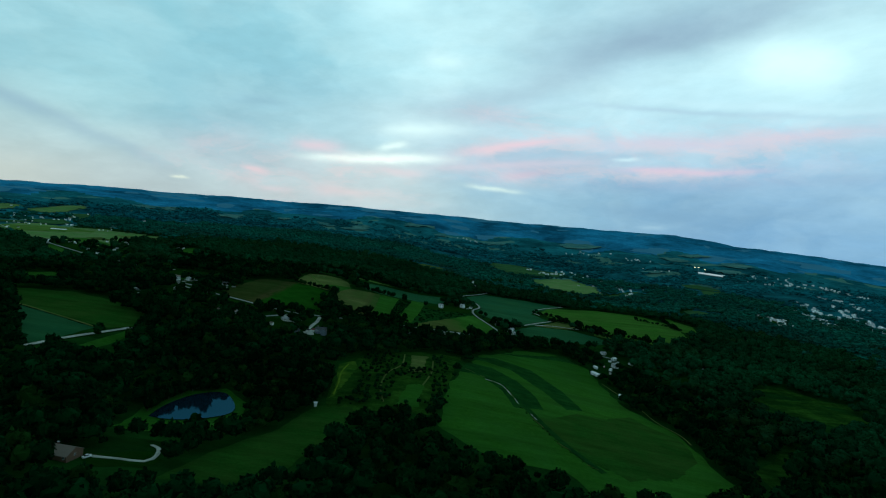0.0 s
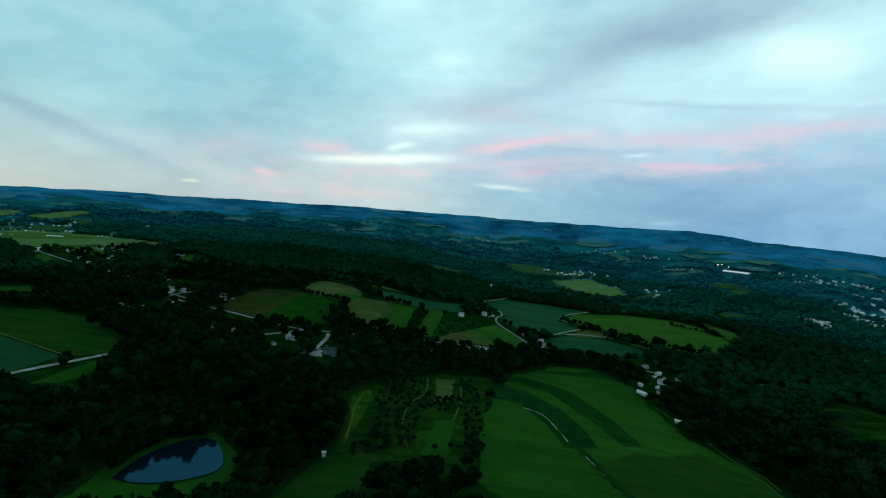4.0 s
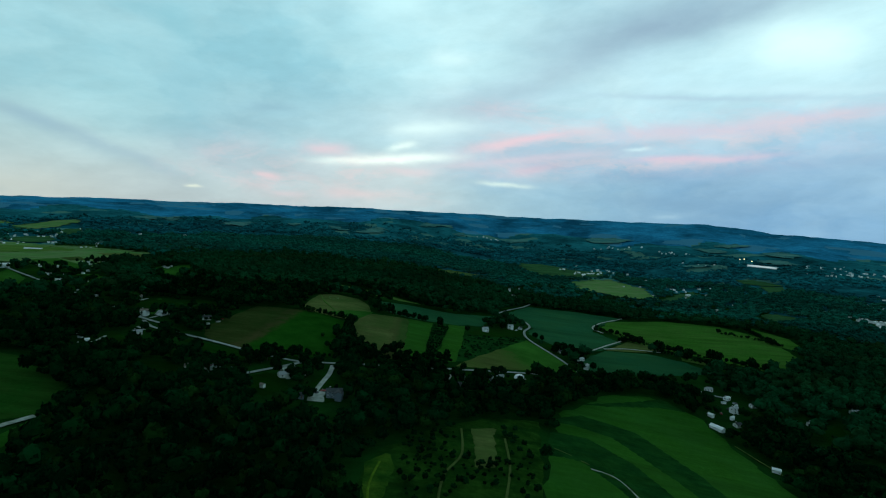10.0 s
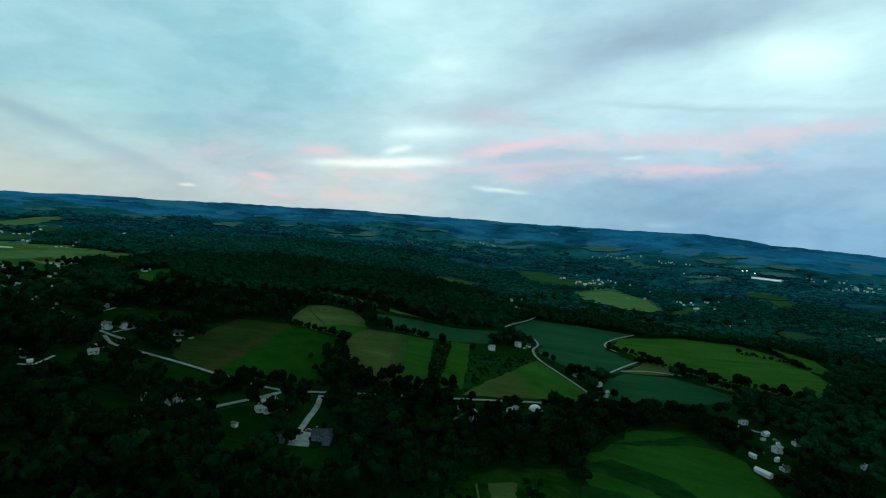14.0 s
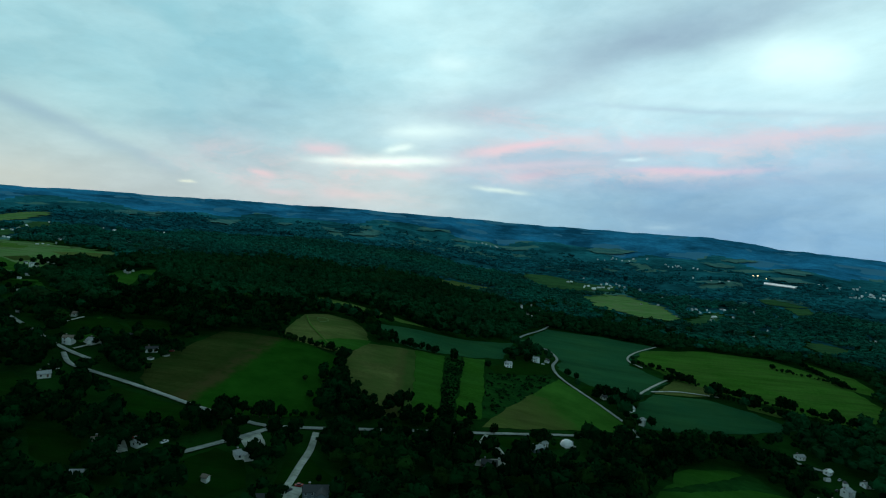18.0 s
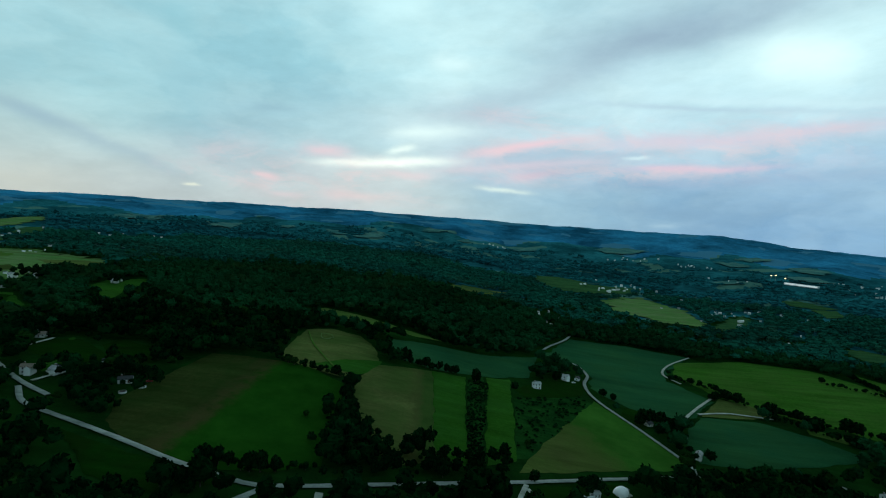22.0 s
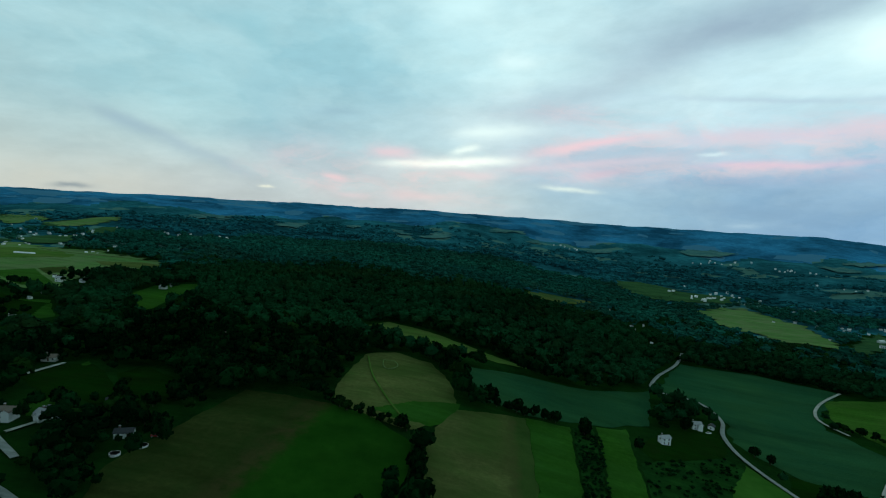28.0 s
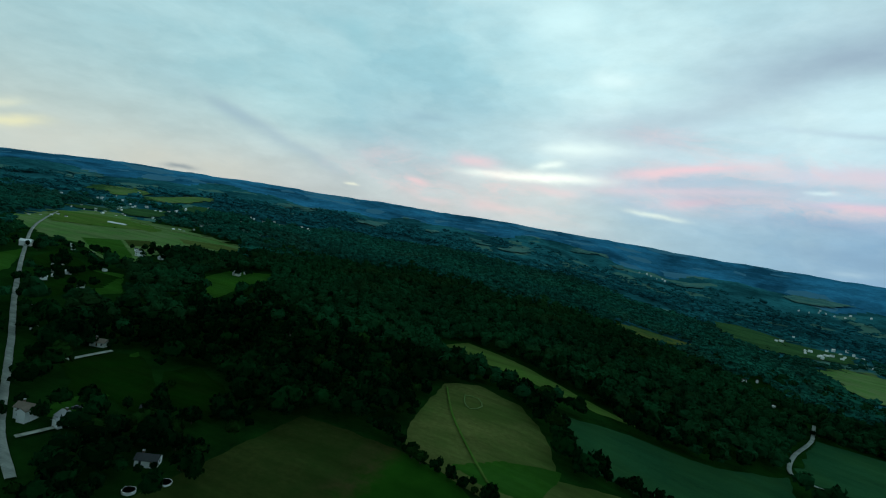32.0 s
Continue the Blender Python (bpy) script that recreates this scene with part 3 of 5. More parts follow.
def field(corners, m, label, lift=0.25):
    """A field that lies on the land, its border slightly uneven."""
    CLEAR.append((np.array(corners, float), 3.0))
    FIELDS.append(label)
    lift += 0.03 * (len(FIELDS) % 6)
    bm = bmesh.new()
    middle = np.mean(corners, axis=0)
    out = [np.array(c) + (np.array(c) - middle) / np.linalg.norm(np.array(c) - middle) * 1.6 for c in corners]
    face = bm.faces.new([bm.verts.new((x, y, 0)) for x, y in out])
    if face.normal.z < 0:
        face.normal_flip()
    span_ = max(np.ptp([c[0] for c in corners]), np.ptp([c[1] for c in corners]))
    step = max(7.0, span_ / 26)
    bmesh.ops.triangulate(bm, faces=bm.faces[:])
    for _ in range(6):
        long = [e for e in bm.edges if e.calc_length() > step]
        if not long:
            break
        bmesh.ops.subdivide_edges(bm, edges=long, cuts=1)
        bmesh.ops.triangulate(bm, faces=bm.faces[:])
    for v in bm.verts:
        if v.is_boundary:
            px, py = v.co.x, v.co.y
            wild = 5.0 if math.hypot(px + 70, py - 280) > 1300 else 1.0
            v.co.x += wild * (3.0 * noise.noise((px / 23, py / 23, 3)) + 1.6 * noise.noise((px / 8, py / 8, 5))) * step / 8
            v.co.y += wild * (3.0 * noise.noise((px / 23, py / 23, 9)) + 1.6 * noise.noise((px / 8, py / 8, 11))) * step / 8
    drape(bm, lift)
    bmesh.ops.recalc_face_normals(bm, faces=bm.faces[:])
    if sum(f.normal.z for f in bm.faces) < 0:
        bmesh.ops.reverse_faces(bm, faces=bm.faces[:])
    me = bpy.data.meshes.new("field")
    bm.to_mesh(me)
    bm.free()
    me.materials.append(m)
    me.polygons.foreach_set("use_smooth", np.full(len(me.polygons), True))
    return tagged(new("lawn" if m is lawn else "yard" if m is gravel else "field", me), label, "lawn" if m is lawn else "yard" if m is gravel else "field", kind="structure")


def curve_through(points, step=6.0):
    """A smooth line of places through the given ones."""
    p = np.array([points[0], *points, points[-1]], float)
    out = []
    for a, b, c, d in zip(p, p[1:], p[2:], p[3:]):
        n = max(2, int(np.linalg.norm(c - b) / step))
        for t in np.linspace(0, 1, n, endpoint=False):
            out.append(0.5 * (2 * b + (c - a) * t + (2 * a - 5 * b + 4 * c - d) * t * t + (3 * b - a - 3 * c + d) * t ** 3))
    return np.array([*out, p[-1]])


ROADS = []


def lane(name, points, width, m, label):
    """A road, drive or track: a strip with a low thickness that follows the land."""
    line = curve_through(points)
    ROADS.append((line, width))
    along = np.gradient(line, axis=0)
    along /= np.linalg.norm(along, axis=1, keepdims=True) + 1e-9
    side = np.stack([-along[:, 1], along[:, 0]], -1)
    ragged = np.random.default_rng(len(ROADS) + 20)
    rows = [line + side * (width * k + (abs(k) > 0.4) * 0.025 * width * ragged.normal(size=(len(line), 1))) for k in (-0.52, -0.44, 0, 0.44, 0.52)]
    drop = [-0.25, 0.0, 0.03, 0.0, -0.25]
    verts = []
    for row, h in zip(rows, drop):
        z = ground_z(row[:, 0], row[:, 1]) + 0.60 + h + np.hypot(row[:, 0] + 70, row[:, 1] - 280) / 800
        verts.append(np.c_[row, z])
    n = len(line)
    ids = np.arange(5 * n).reshape(5, n)
    quads = np.stack([ids[1:, :-1], ids[:-1, :-1], ids[:-1, 1:], ids[1:, 1:]], -1).reshape(-1, 4)
    me = mesh_of(name, np.concatenate(verts), quads[:, ::-1], [m], True)
    return tagged(new(name, me), label, "road" if name == "road" else name, kind="structure")


field([[-271, 851], [-215, 847], [-222, 802], [-225, 750], [-226, 707], [-229, 686], [-258, 701], [-275, 716], [-285, 741], [-283, 783]],
      hillside, "brown stubble half of a mown hillside field", 0.25)
field([[-215, 847], [-179, 840], [-152, 819], [-148, 781], [-148, 737], [-142, 698], [-167, 684], [-196, 679], [-229, 686], [-226, 707], [-225, 750], [-222, 802]],
      hillside, "green half of a mown hillside field", 0.25)
field([[-219, 968], [-199, 992], [-162, 976], [-138, 918], [-133, 892], [-139, 858], [-154, 838], [-177, 842], [-211, 852], [-217, 895]],
      stubble, "tan hayfield on a low knoll", 0.25)
field([[-263, 1082], [-237, 1137], [-186, 1122], [-123, 1078], [-70, 1050], [-104, 1045], [-165, 1064], [-217, 1079]],
      hay, "pale green hay strip below the woods", 0.25)
field([[-140, 993], [-80, 1017], [-17, 1025], [55, 1077], [24, 967], [-29, 930], [-76, 912], [-109, 915], [-135, 950]],
      soy, "blue-green bean field beside a hedgerow", 0.25)
field([[-137, 880], [-81, 901], [-75, 730], [-100, 715], [-118, 736], [-140, 779], [-140, 833]],
      harvested, "brown harvested strip beside green crop strips", 0.25)
field([[-80, 902], [-48, 911], [-55, 732], [-74, 728]],
      grass, "bright green crop strip beside brown stubble", 0.25)
field([[-25, 927], [1, 942], [-19, 754], [-40, 739]],
      grass, "bright green crop strip beside dark scrub", 0.25)
field([[86, 930], [115, 867], [131, 809], [-18, 738], [-9, 761], [50, 867]],
      triangle, "triangular olive hayfield between two roads", 0.25)
field([[140, 1247], [240, 1260], [324, 1221], [245, 1121], [220, 1066], [238, 1027], [246, 1000], [176, 920], [130, 925], [110, 958], [98, 981], [114, 1042], [105, 1081], [81, 1079], [64, 1089], [114, 1195]],
      soy, "large blue-green bean field along a bending road", 0.25)
field([[202, 938], [268, 945], [309, 914], [330, 876], [255, 851], [174, 826], [145, 823], [153, 869]],
      soy, "blue-green bean field below a farm track", 0.25)
field([[261, 1010], [303, 993], [282, 958], [207, 944]],
      stubble, "tan grass strip beside a farm track", 0.25)
field([[274, 1171], [409, 1224], [501, 1199], [534, 1095], [501, 950], [419, 895], [366, 935], [298, 984], [264, 1020], [248, 1097]],
      hill_grass, "large light green pasture on a hillside", 0.25)
field([[565, 1227], [588, 1118], [550, 1019], [515, 1041]],
      hill_grass, "small light green pasture among hedgerows", 0.25)
field([[317, 943], [351, 922], [336, 910], [309, 927]],
      hay, "narrow yellow-green strip between hedgerows", 0.25)
field([[380, 1892], [560, 2066], [585, 1786], [528, 1541], [429, 1582], [368, 1673]],
      hay_pale, "light green meadow enclosed by woods", 0.25)
field([[536, 1561], [733, 1781], [681, 1647], [544, 1517]],
      meadow, "light green meadow near farm buildings", 0.25)
field([[262, 2267], [469, 2344], [651, 2308], [537, 2120], [319, 2050]],
      meadow, "olive marshy meadow among woods", 0.25)
field([[-60, 1602], [56, 1667], [46, 1716], [-21, 1701]],
      meadow, "pale strip of field in the woods", 0.25)
field([[26, 463], [44, 547], [75, 650], [142, 741], [198, 764], [237, 720], [232, 573], [256, 494], [249, 416], [254, 369], [130, 329], [109, 356], [60, 357], [20, 388]],
      grass, "green contour-farmed hill with dark crop strips", 0.25)
field([[59, 630], [97, 662], [141, 647], [163, 578], [168, 509], [146, 496], [133, 552], [110, 616], [78, 625]],
      cropdark, "dark curved crop strip on a green hill", 0.6)
field([[55, 601], [85, 603], [109, 569], [121, 515], [120, 477], [88, 463], [84, 512], [69, 548], [43, 552]],
      cropdark, "broad dark curved crop strip on a green hill", 0.6)
field([[104, 696], [210, 761], [228, 734], [193, 731], [131, 704]],
      cropdark, "dark crop edge at the top of a green hill", 0.6)
field([[-79, 486], [-73, 524], [-42, 559], [-2, 598], [48, 619], [34, 532], [13, 414], [-72, 400], [-74, 426]],
      marsh, "rough olive scrub plot with mown paths", 0.25)
field([[-79, 509], [-66, 526], [-60, 504], [-66, 464], [-70, 427], [-73, 428], [-74, 462]],
      weedy_grass, "yellow-green grass strip beside woods", 0.6)
field([[-10, 577], [9, 588], [3, 520], [-11, 515]],
      stubble, "tan mown strip in a scrub plot", 0.6)
field([[-12, 474], [6, 484], [2, 425], [-19, 415]],
      grass, "green mown plot among scrub", 0.6)
field([[-131, 265], [-118, 305], [-95, 355], [-79, 403], [-49, 414], [-53, 360], [-69, 313], [-77, 281], [-97, 269]],
      crop_mid, "green meadow beside a pond and woods", 0.25)
field([[-182, 276], [-163, 281], [-149, 291], [-140, 282], [-142, 271], [-167, 267]],
      lawn, "mown lawn inside a curved driveway", 0.25)
POND = [[-188, 362], [-186, 388], [-175, 411], [-157, 418], [-140, 396], [-137, 378], [-154, 364], [-172, 360]]
field([[-191, 329], [-197, 377], [-184, 411], [-158, 426], [-136, 401], [-126, 369], [-139, 356], [-164, 346], [-180, 333]],
      grass, "grassy bank round a pond", 0.25)
field([[-480, 610], [-411, 618], [-346, 593], [-302, 560], [-287, 513], [-305, 497], [-356, 512], [-423, 542]],
      crop_mid, "dark green crop field beside woods", 0.25)
field([[-414, 533], [-357, 509], [-310, 490], [-319, 435], [-322, 423]],
      soy, "blue-green crop field beside a pale road", 0.25)
field([[-293, 438], [-283, 505], [-274, 487], [-278, 450]],
      grass, "green grass verge beside a pale road", 0.25)
field([[-557, 702], [-518, 736], [-477, 721], [-491, 672], [-521, 659]],
      grass, "green crop field behind a tree line", 0.25)
field([[-1014, 1207], [-1135, 1371], [-1157, 1522], [-1045, 1484], [-879, 1449], [-707, 1392], [-698, 1289], [-741, 1255], [-653, 1109], [-679, 1083], [-780, 1134], [-836, 1135]],
      hay_pale, "wide pale green farmland on a plateau", 0.25)
field([[-561, 1119], [-576, 1181], [-539, 1221], [-514, 1171], [-510, 1115], [-479, 1031], [-514, 1060]],
      grass, "light green clearing in the woods", 0.25)
field([[-1722, 1988], [-2218, 2601], [-1607, 2061], [-1568, 1894]],
      hay_pale, "far pale green field", 0.25)
field([[-1547, 2003], [-1492, 2231], [-1409, 2147], [-1408, 1909]],
      hay_pale, "far pale green field beside houses", 0.25)
field([[-419, 829], [-415, 858], [-397, 866], [-355, 834], [-332, 803], [-367, 811], [-398, 817]],
      lawn, "mown green lawn among yard trees", 0.25)
field([[-370, 855], [-362, 874], [-332, 858], [-302, 831], [-305, 818], [-334, 823]],
      lawn, "mown green lawn among yard trees", 0.25)
field([[-293, 698], [-231, 678], [-183, 666], [-217, 649], [-247, 657]],
      lawn, "mown green lawn among yard trees", 0.25)
field([[-184, 631], [-165, 622], [-155, 599], [-170, 584], [-184, 591], [-193, 613]],
      lawn, "mown green lawn among yard trees", 0.25)
field([[-13, 722], [47, 750], [51, 739], [18, 715], [-5, 710]],
      lawn, "mown green lawn among yard trees", 0.25)
field([[2, 915], [77, 1011], [95, 1001], [73, 936], [11, 895]],
      lawn, "mown green lawn among yard trees", 0.25)
field([[-413, 841], [-398, 862], [-364, 821], [-376, 794]],
      lawn, "mown green lawn among yard trees", 0.25)
field([[121, 929], [174, 924], [164, 906], [113, 874], [98, 892]],
      lawn, "mown green lawn among yard trees", 0.25)
field([[-601, 965], [-630, 1025], [-588, 1026], [-556, 977], [-567, 947]],
      lawn, "mown green lawn among yard trees", 0.25)
field([[100, 449], [122, 458], [155, 492], [186, 498], [225, 532], [234, 504], [252, 480], [248, 449], [241, 419], [218, 396], [199, 376], [176, 369], [156, 357], [147, 370], [134, 377], [126, 396], [115, 406], [108, 430]],
      crop_mid, "darker green crop parcel on a green hill", 0.45)
field([[-163, 875], [-144, 887], [-130, 893], [-130, 878], [-144, 847], [-166, 846], [-190, 853], [-178, 860]],
      grass, "green lower corner of a tan hayfield", 0.6)
field([[-136, 587], [-135, 607], [-127, 607], [-125, 588]],
      gravel, "pale gravel yard beside a large house", 0.6)
field([[-176, 648], [-168, 657], [-161, 645], [-158, 628], [-163, 626]],
      gravel, "pale paved yard beside a house", 0.6)
field([[-367, 785], [-355, 789], [-352, 786], [-359, 778]],
      gravel, "pale patio behind a house", 0.6)
field([[-240, 626], [-235, 628], [-227, 616], [-230, 612]],
      gravel, "pale gravel yard between houses", 0.6)
field([[-26, 679], [-7, 686], [-7, 677], [-28, 670]],
      gravel, "pale forecourt of a house", 0.6)
field([[-284, 622], [-262, 625], [-236, 600], [-243, 591], [-264, 598]],
      lawn, "mown green lawn among yard trees", 0.25)
field([[-142, 630], [-129, 635], [-115, 621], [-108, 601], [-123, 586], [-140, 603]],
      lawn, "mown green lawn among yard trees", 0.25)
field([[-361, 662], [-358, 697], [-322, 677], [-330, 651]],
      lawn, "mown green lawn among yard trees", 0.25)
field([[-705, 1022], [-747, 1087], [-653, 1038], [-591, 964], [-599, 945]],
      lawn, "mown green lawn among yard trees", 0.25)
field([[-46, 911], [-28, 925], [-42, 741], [-53, 735]],
      cropdark, "dark rough strip between green crops", 0.25)
SCRUB = np.array([[-1, 884], [71, 935], [81, 920], [49, 864], [-8, 764], [-18, 759]], float)
field([[-1, 884], [71, 935], [81, 920], [49, 864], [-8, 764], [-18, 759]],
      cropdark, "rough dark scrub plot beside crop strips", 0.25)
field([[438, 663], [504, 660], [552, 602], [489, 567], [452, 606]],
      marsh, "olive scrub clearing on a wooded slope", 0.25)
field([[295, 427], [375, 497], [344, 446], [286, 391]],
      marsh, "rough green clearing among trees", 0.25)
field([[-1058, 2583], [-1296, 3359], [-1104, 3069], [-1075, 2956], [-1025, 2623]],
      far_field_hazed, "far pale field on wooded hills", 2.5)
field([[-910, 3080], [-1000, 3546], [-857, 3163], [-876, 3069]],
      far_field_hazed, "far pale field on wooded hills", 2.5)
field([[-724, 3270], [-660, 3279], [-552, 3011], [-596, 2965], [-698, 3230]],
      far_field_hazed, "far pale field on wooded hills", 2.5)
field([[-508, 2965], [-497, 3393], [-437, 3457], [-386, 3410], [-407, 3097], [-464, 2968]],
      far_field_hazed, "far pale field on wooded hills", 2.5)
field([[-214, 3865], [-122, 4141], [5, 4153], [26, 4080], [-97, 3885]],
      far_field_hazed, "far pale field on wooded hills", 2.5)
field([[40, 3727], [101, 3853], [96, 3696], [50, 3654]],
      far_field_hazed, "far pale field on wooded hills", 2.5)
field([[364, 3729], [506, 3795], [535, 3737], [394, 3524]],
      far_field_hazed, "far pale field on wooded hills", 2.5)
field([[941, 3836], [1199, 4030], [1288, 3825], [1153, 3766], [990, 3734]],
      far_field_hazed, "far pale field on wooded hills", 2.5)
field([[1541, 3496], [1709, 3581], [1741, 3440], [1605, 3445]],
      far_field_hazed, "far pale field on wooded hills", 2.5)
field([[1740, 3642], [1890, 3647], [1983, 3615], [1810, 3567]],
      far_field_hazed, "far pale field on wooded hills", 2.5)
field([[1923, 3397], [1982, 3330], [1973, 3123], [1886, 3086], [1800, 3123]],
      far_field_hazed, "far pale field on wooded hills", 2.5)
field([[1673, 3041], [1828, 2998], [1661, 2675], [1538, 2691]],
      far_field_hazed, "far pale field on wooded hills", 2.5)
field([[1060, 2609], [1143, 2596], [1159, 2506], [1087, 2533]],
      far_field_hazed, "far pale field on wooded hills", 2.5)
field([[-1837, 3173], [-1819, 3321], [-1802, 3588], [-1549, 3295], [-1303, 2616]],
      far_field_hazed, "far pale field on wooded hills", 2.5)
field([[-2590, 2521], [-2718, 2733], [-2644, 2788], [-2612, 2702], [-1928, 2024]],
      far_field_hazed, "far pale field on wooded hills", 2.5)
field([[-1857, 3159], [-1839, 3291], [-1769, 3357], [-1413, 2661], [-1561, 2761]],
      far_field_hazed, "far pale field on wooded hills", 2.5)
field([[-65, 1633], [-22, 1689], [43, 1711], [106, 1739], [88, 1684], [29, 1611], [-30, 1592]],
      stubble, "narrow tan field cut into the woods", 0.25)
field([[287, 2431], [398, 2574], [481, 2395], [431, 2188], [323, 2073], [287, 2215]],
      meadow, "olive rough meadow along a valley", 0.25)
field([[1042, 2110], [1119, 2120], [1140, 2043], [1142, 1988], [1076, 1974], [1020, 2006]],
      meadow, "olive pasture strip between woods", 0.25)
field([[1052, 1966], [1118, 1951], [1057, 1832], [971, 1798]],
      meadow, "olive pasture below a strip of woods", 0.25)
field([[703, 1388], [752, 1413], [773, 1355], [729, 1312], [688, 1320]],
      meadow, "olive pasture at the foot of a wooded slope", 0.25)
field([[-1742, 1920], [-1800, 2026], [-1877, 2204], [-1695, 2104], [-1651, 1994], [-1660, 1905]],
      meadow, "far green field behind a farm village", 0.25)
field([[-1511, 1931], [-1566, 2085], [-1452, 2107], [-1403, 2102], [-1424, 2004], [-1420, 1892]],
      meadow, "far dark green field behind a farm village", 0.25)
field([[-1291, 1869], [-1364, 2008], [-1334, 2059], [-1249, 1921], [-1214, 1814]],
      meadow, "far olive field beside farm buildings", 0.25)
field([[-1230, 1603], [-1265, 1683], [-1226, 1749], [-1131, 1657], [-1087, 1554], [-1112, 1521]],
      meadow, "pale field among farm buildings", 0.25)
field([[-1273, 1493], [-1266, 1551], [-1220, 1579], [-1170, 1520], [-1204, 1485]],
      meadow, "pale field strip among farm buildings", 0.25)
field([[-1115, 1356], [-1093, 1414], [-991, 1417], [-902, 1392], [-863, 1351], [-908, 1304], [-970, 1241]],
      hay, "pale hay strip across a plateau field", 0.6)
field([[-801, 1223], [-785, 1259], [-735, 1217], [-751, 1185]],
      stubble_dark, "brown strip in a plateau field", 0.6)
field([[-822, 1170], [-797, 1219], [-743, 1176], [-662, 1114], [-668, 1088], [-725, 1110]],
      grass, "darker green strip in a plateau field", 0.6)
field([[-804, 1337], [-740, 1369], [-687, 1358], [-687, 1313], [-720, 1303], [-762, 1302]],
      stubble, "tan end of a plateau field", 0.6)
field([[-602, 988], [-628, 1029], [-600, 1038], [-538, 978], [-541, 957], [-560, 955]],
      grass, "green village paddock among trees", 0.25)
field([[-589, 940], [-600, 969], [-555, 942], [-549, 917]],
      lawn, "mown green lawn among yard trees", 0.25)
field([[-715, 972], [-754, 1049], [-657, 962], [-616, 894], [-621, 874]],
      grass, "green paddock beside a pale barn", 0.25)
field([[-403, 836], [-406, 871], [-379, 848], [-351, 782], [-366, 781]],
      grass, "green back lawn behind houses", 0.25)
field([[-346, 649], [-351, 680], [-331, 672], [-317, 643], [-328, 634]],
      lawn, "mown green lawn among yard trees", 0.25)
field([[436, 690], [512, 712], [539, 667], [578, 655], [565, 639], [518, 650], [490, 690]],
      marsh, "rough olive clearing along a wooded slope", 0.25)
field([[349, 709], [386, 730], [372, 699], [346, 685]],
      lawn, "small lawn among roadside trees", 0.25)
lane("track", [[-201, 954], [-192, 956], [-186, 942], [-192, 930], [-198, 939], [-201, 954]], 0.7, hay_pale, "pale worn ring on a hayfield knoll")
lane("track", [[-216, 959], [-200, 912], [-182, 877], [-164, 849]], 1.5, hay, "greener mown path curving through a hayfield")
lane("road", [[-161, 669], [-174, 668], [-213, 678], [-255, 694], [-303, 712], [-334, 725], [-356, 748]], 3.6, asphalt, "pale grey country road between fields and trees")
lane("road", [[-329, 739], [-363, 758], [-403, 787], [-471, 837], [-586, 920], [-752, 1046], [-920, 1181], [-1109, 1362]], 3.6, asphalt, "pale grey country road between fields and trees")
lane("road", [[-164, 665], [-176, 648], [-198, 621]], 3.6, asphalt, "pale grey country road between fields and trees")
lane("road", [[-165, 668], [-138, 676], [-81, 698], [-20, 724], [49, 757], [129, 794]], 3.6, asphalt, "pale grey country road between fields and trees")
lane("road", [[130, 796], [130, 811], [114, 864], [91, 935], [92, 984], [108, 1031], [103, 1075], [81, 1079], [60, 1089], [83, 1149], [130, 1234], [166, 1321]], 3.6, asphalt, "pale grey country road between fields and trees")
lane("driveway", [[-17, 722], [-25, 699], [-28, 678], [-21, 677], [-8, 685], [-9, 699], [-17, 717]], 3, gravel, "pale gravel driveway to a house")
lane("driveway", [[-135, 670], [-133, 647], [-134, 625], [-135, 588]], 4, gravel, "pale gravel driveway to a house")
lane("road", [[-319, 419], [-309, 455], [-285, 509]], 4.0, gravel, "pale straight farm road beside a crop field")
lane("track", [[-419, 538], [-358, 511], [-307, 492]], 2.2, stubble, "narrow bare track worn through grass")
lane("road", [[259, 818], [279, 797], [298, 786]], 3.6, asphalt, "pale grey country road between fields and trees")
lane("track", [[83.5, 559], [92.5, 524], [98.5, 488], [109.5, 438], [123.5, 395], [140.5, 365]], 6.0, cropdark, "dark weedy verge along a broken track")
lane("driveway", [[-172, 274], [-159, 276], [-145, 278], [-143, 287], [-147, 297], [-153, 301]], 2.4, gravel, "pale curved gravel driveway to a house")
lane("track", [[-71, 511], [-74, 487], [-72, 463], [-71, 433]], 1.6, lime, "thin yellow-green mown path beside woods")
lane("track", [[70, 541], [83, 536], [89, 523], [92, 500]], 1.1, gravel, "narrow bare track worn through grass")
lane("track", [[94, 492], [95, 477]], 0.9, gravel, "narrow bare track worn through grass")
lane("track", [[103, 456], [106, 443]], 1.1, gravel, "narrow bare track worn through grass")
lane("track", [[170, 913], [213, 967], [266, 1026]], 3, gravel, "narrow bare track worn through grass")
lane("track", [[203, 946], [245, 961], [291, 957]], 3, gravel, "narrow bare track worn through grass")
lane("track", [[322, 1217], [262, 1152], [229, 1095], [236, 1056]], 3, gravel, "narrow bare track worn through grass")
lane("track", [[-18, 573], [-19, 532], [-31, 501], [-34, 461], [-28, 426]], 1.6, stubble, "narrow bare track worn through grass")
lane("track", [[14, 568], [12, 522], [4, 478]], 1.6, stubble, "narrow bare track worn through grass")
lane("driveway", [[-419, 832], [-418, 844], [-416, 860]], 3, gravel, "pale gravel driveway to a house")
lane("track", [[89, 524], [93, 504], [94, 489]], 0.7, stubble, "broken bare track along a hedge line")
lane("track", [[102, 446], [109, 428]], 0.7, stubble, "broken bare track along a hedge line")
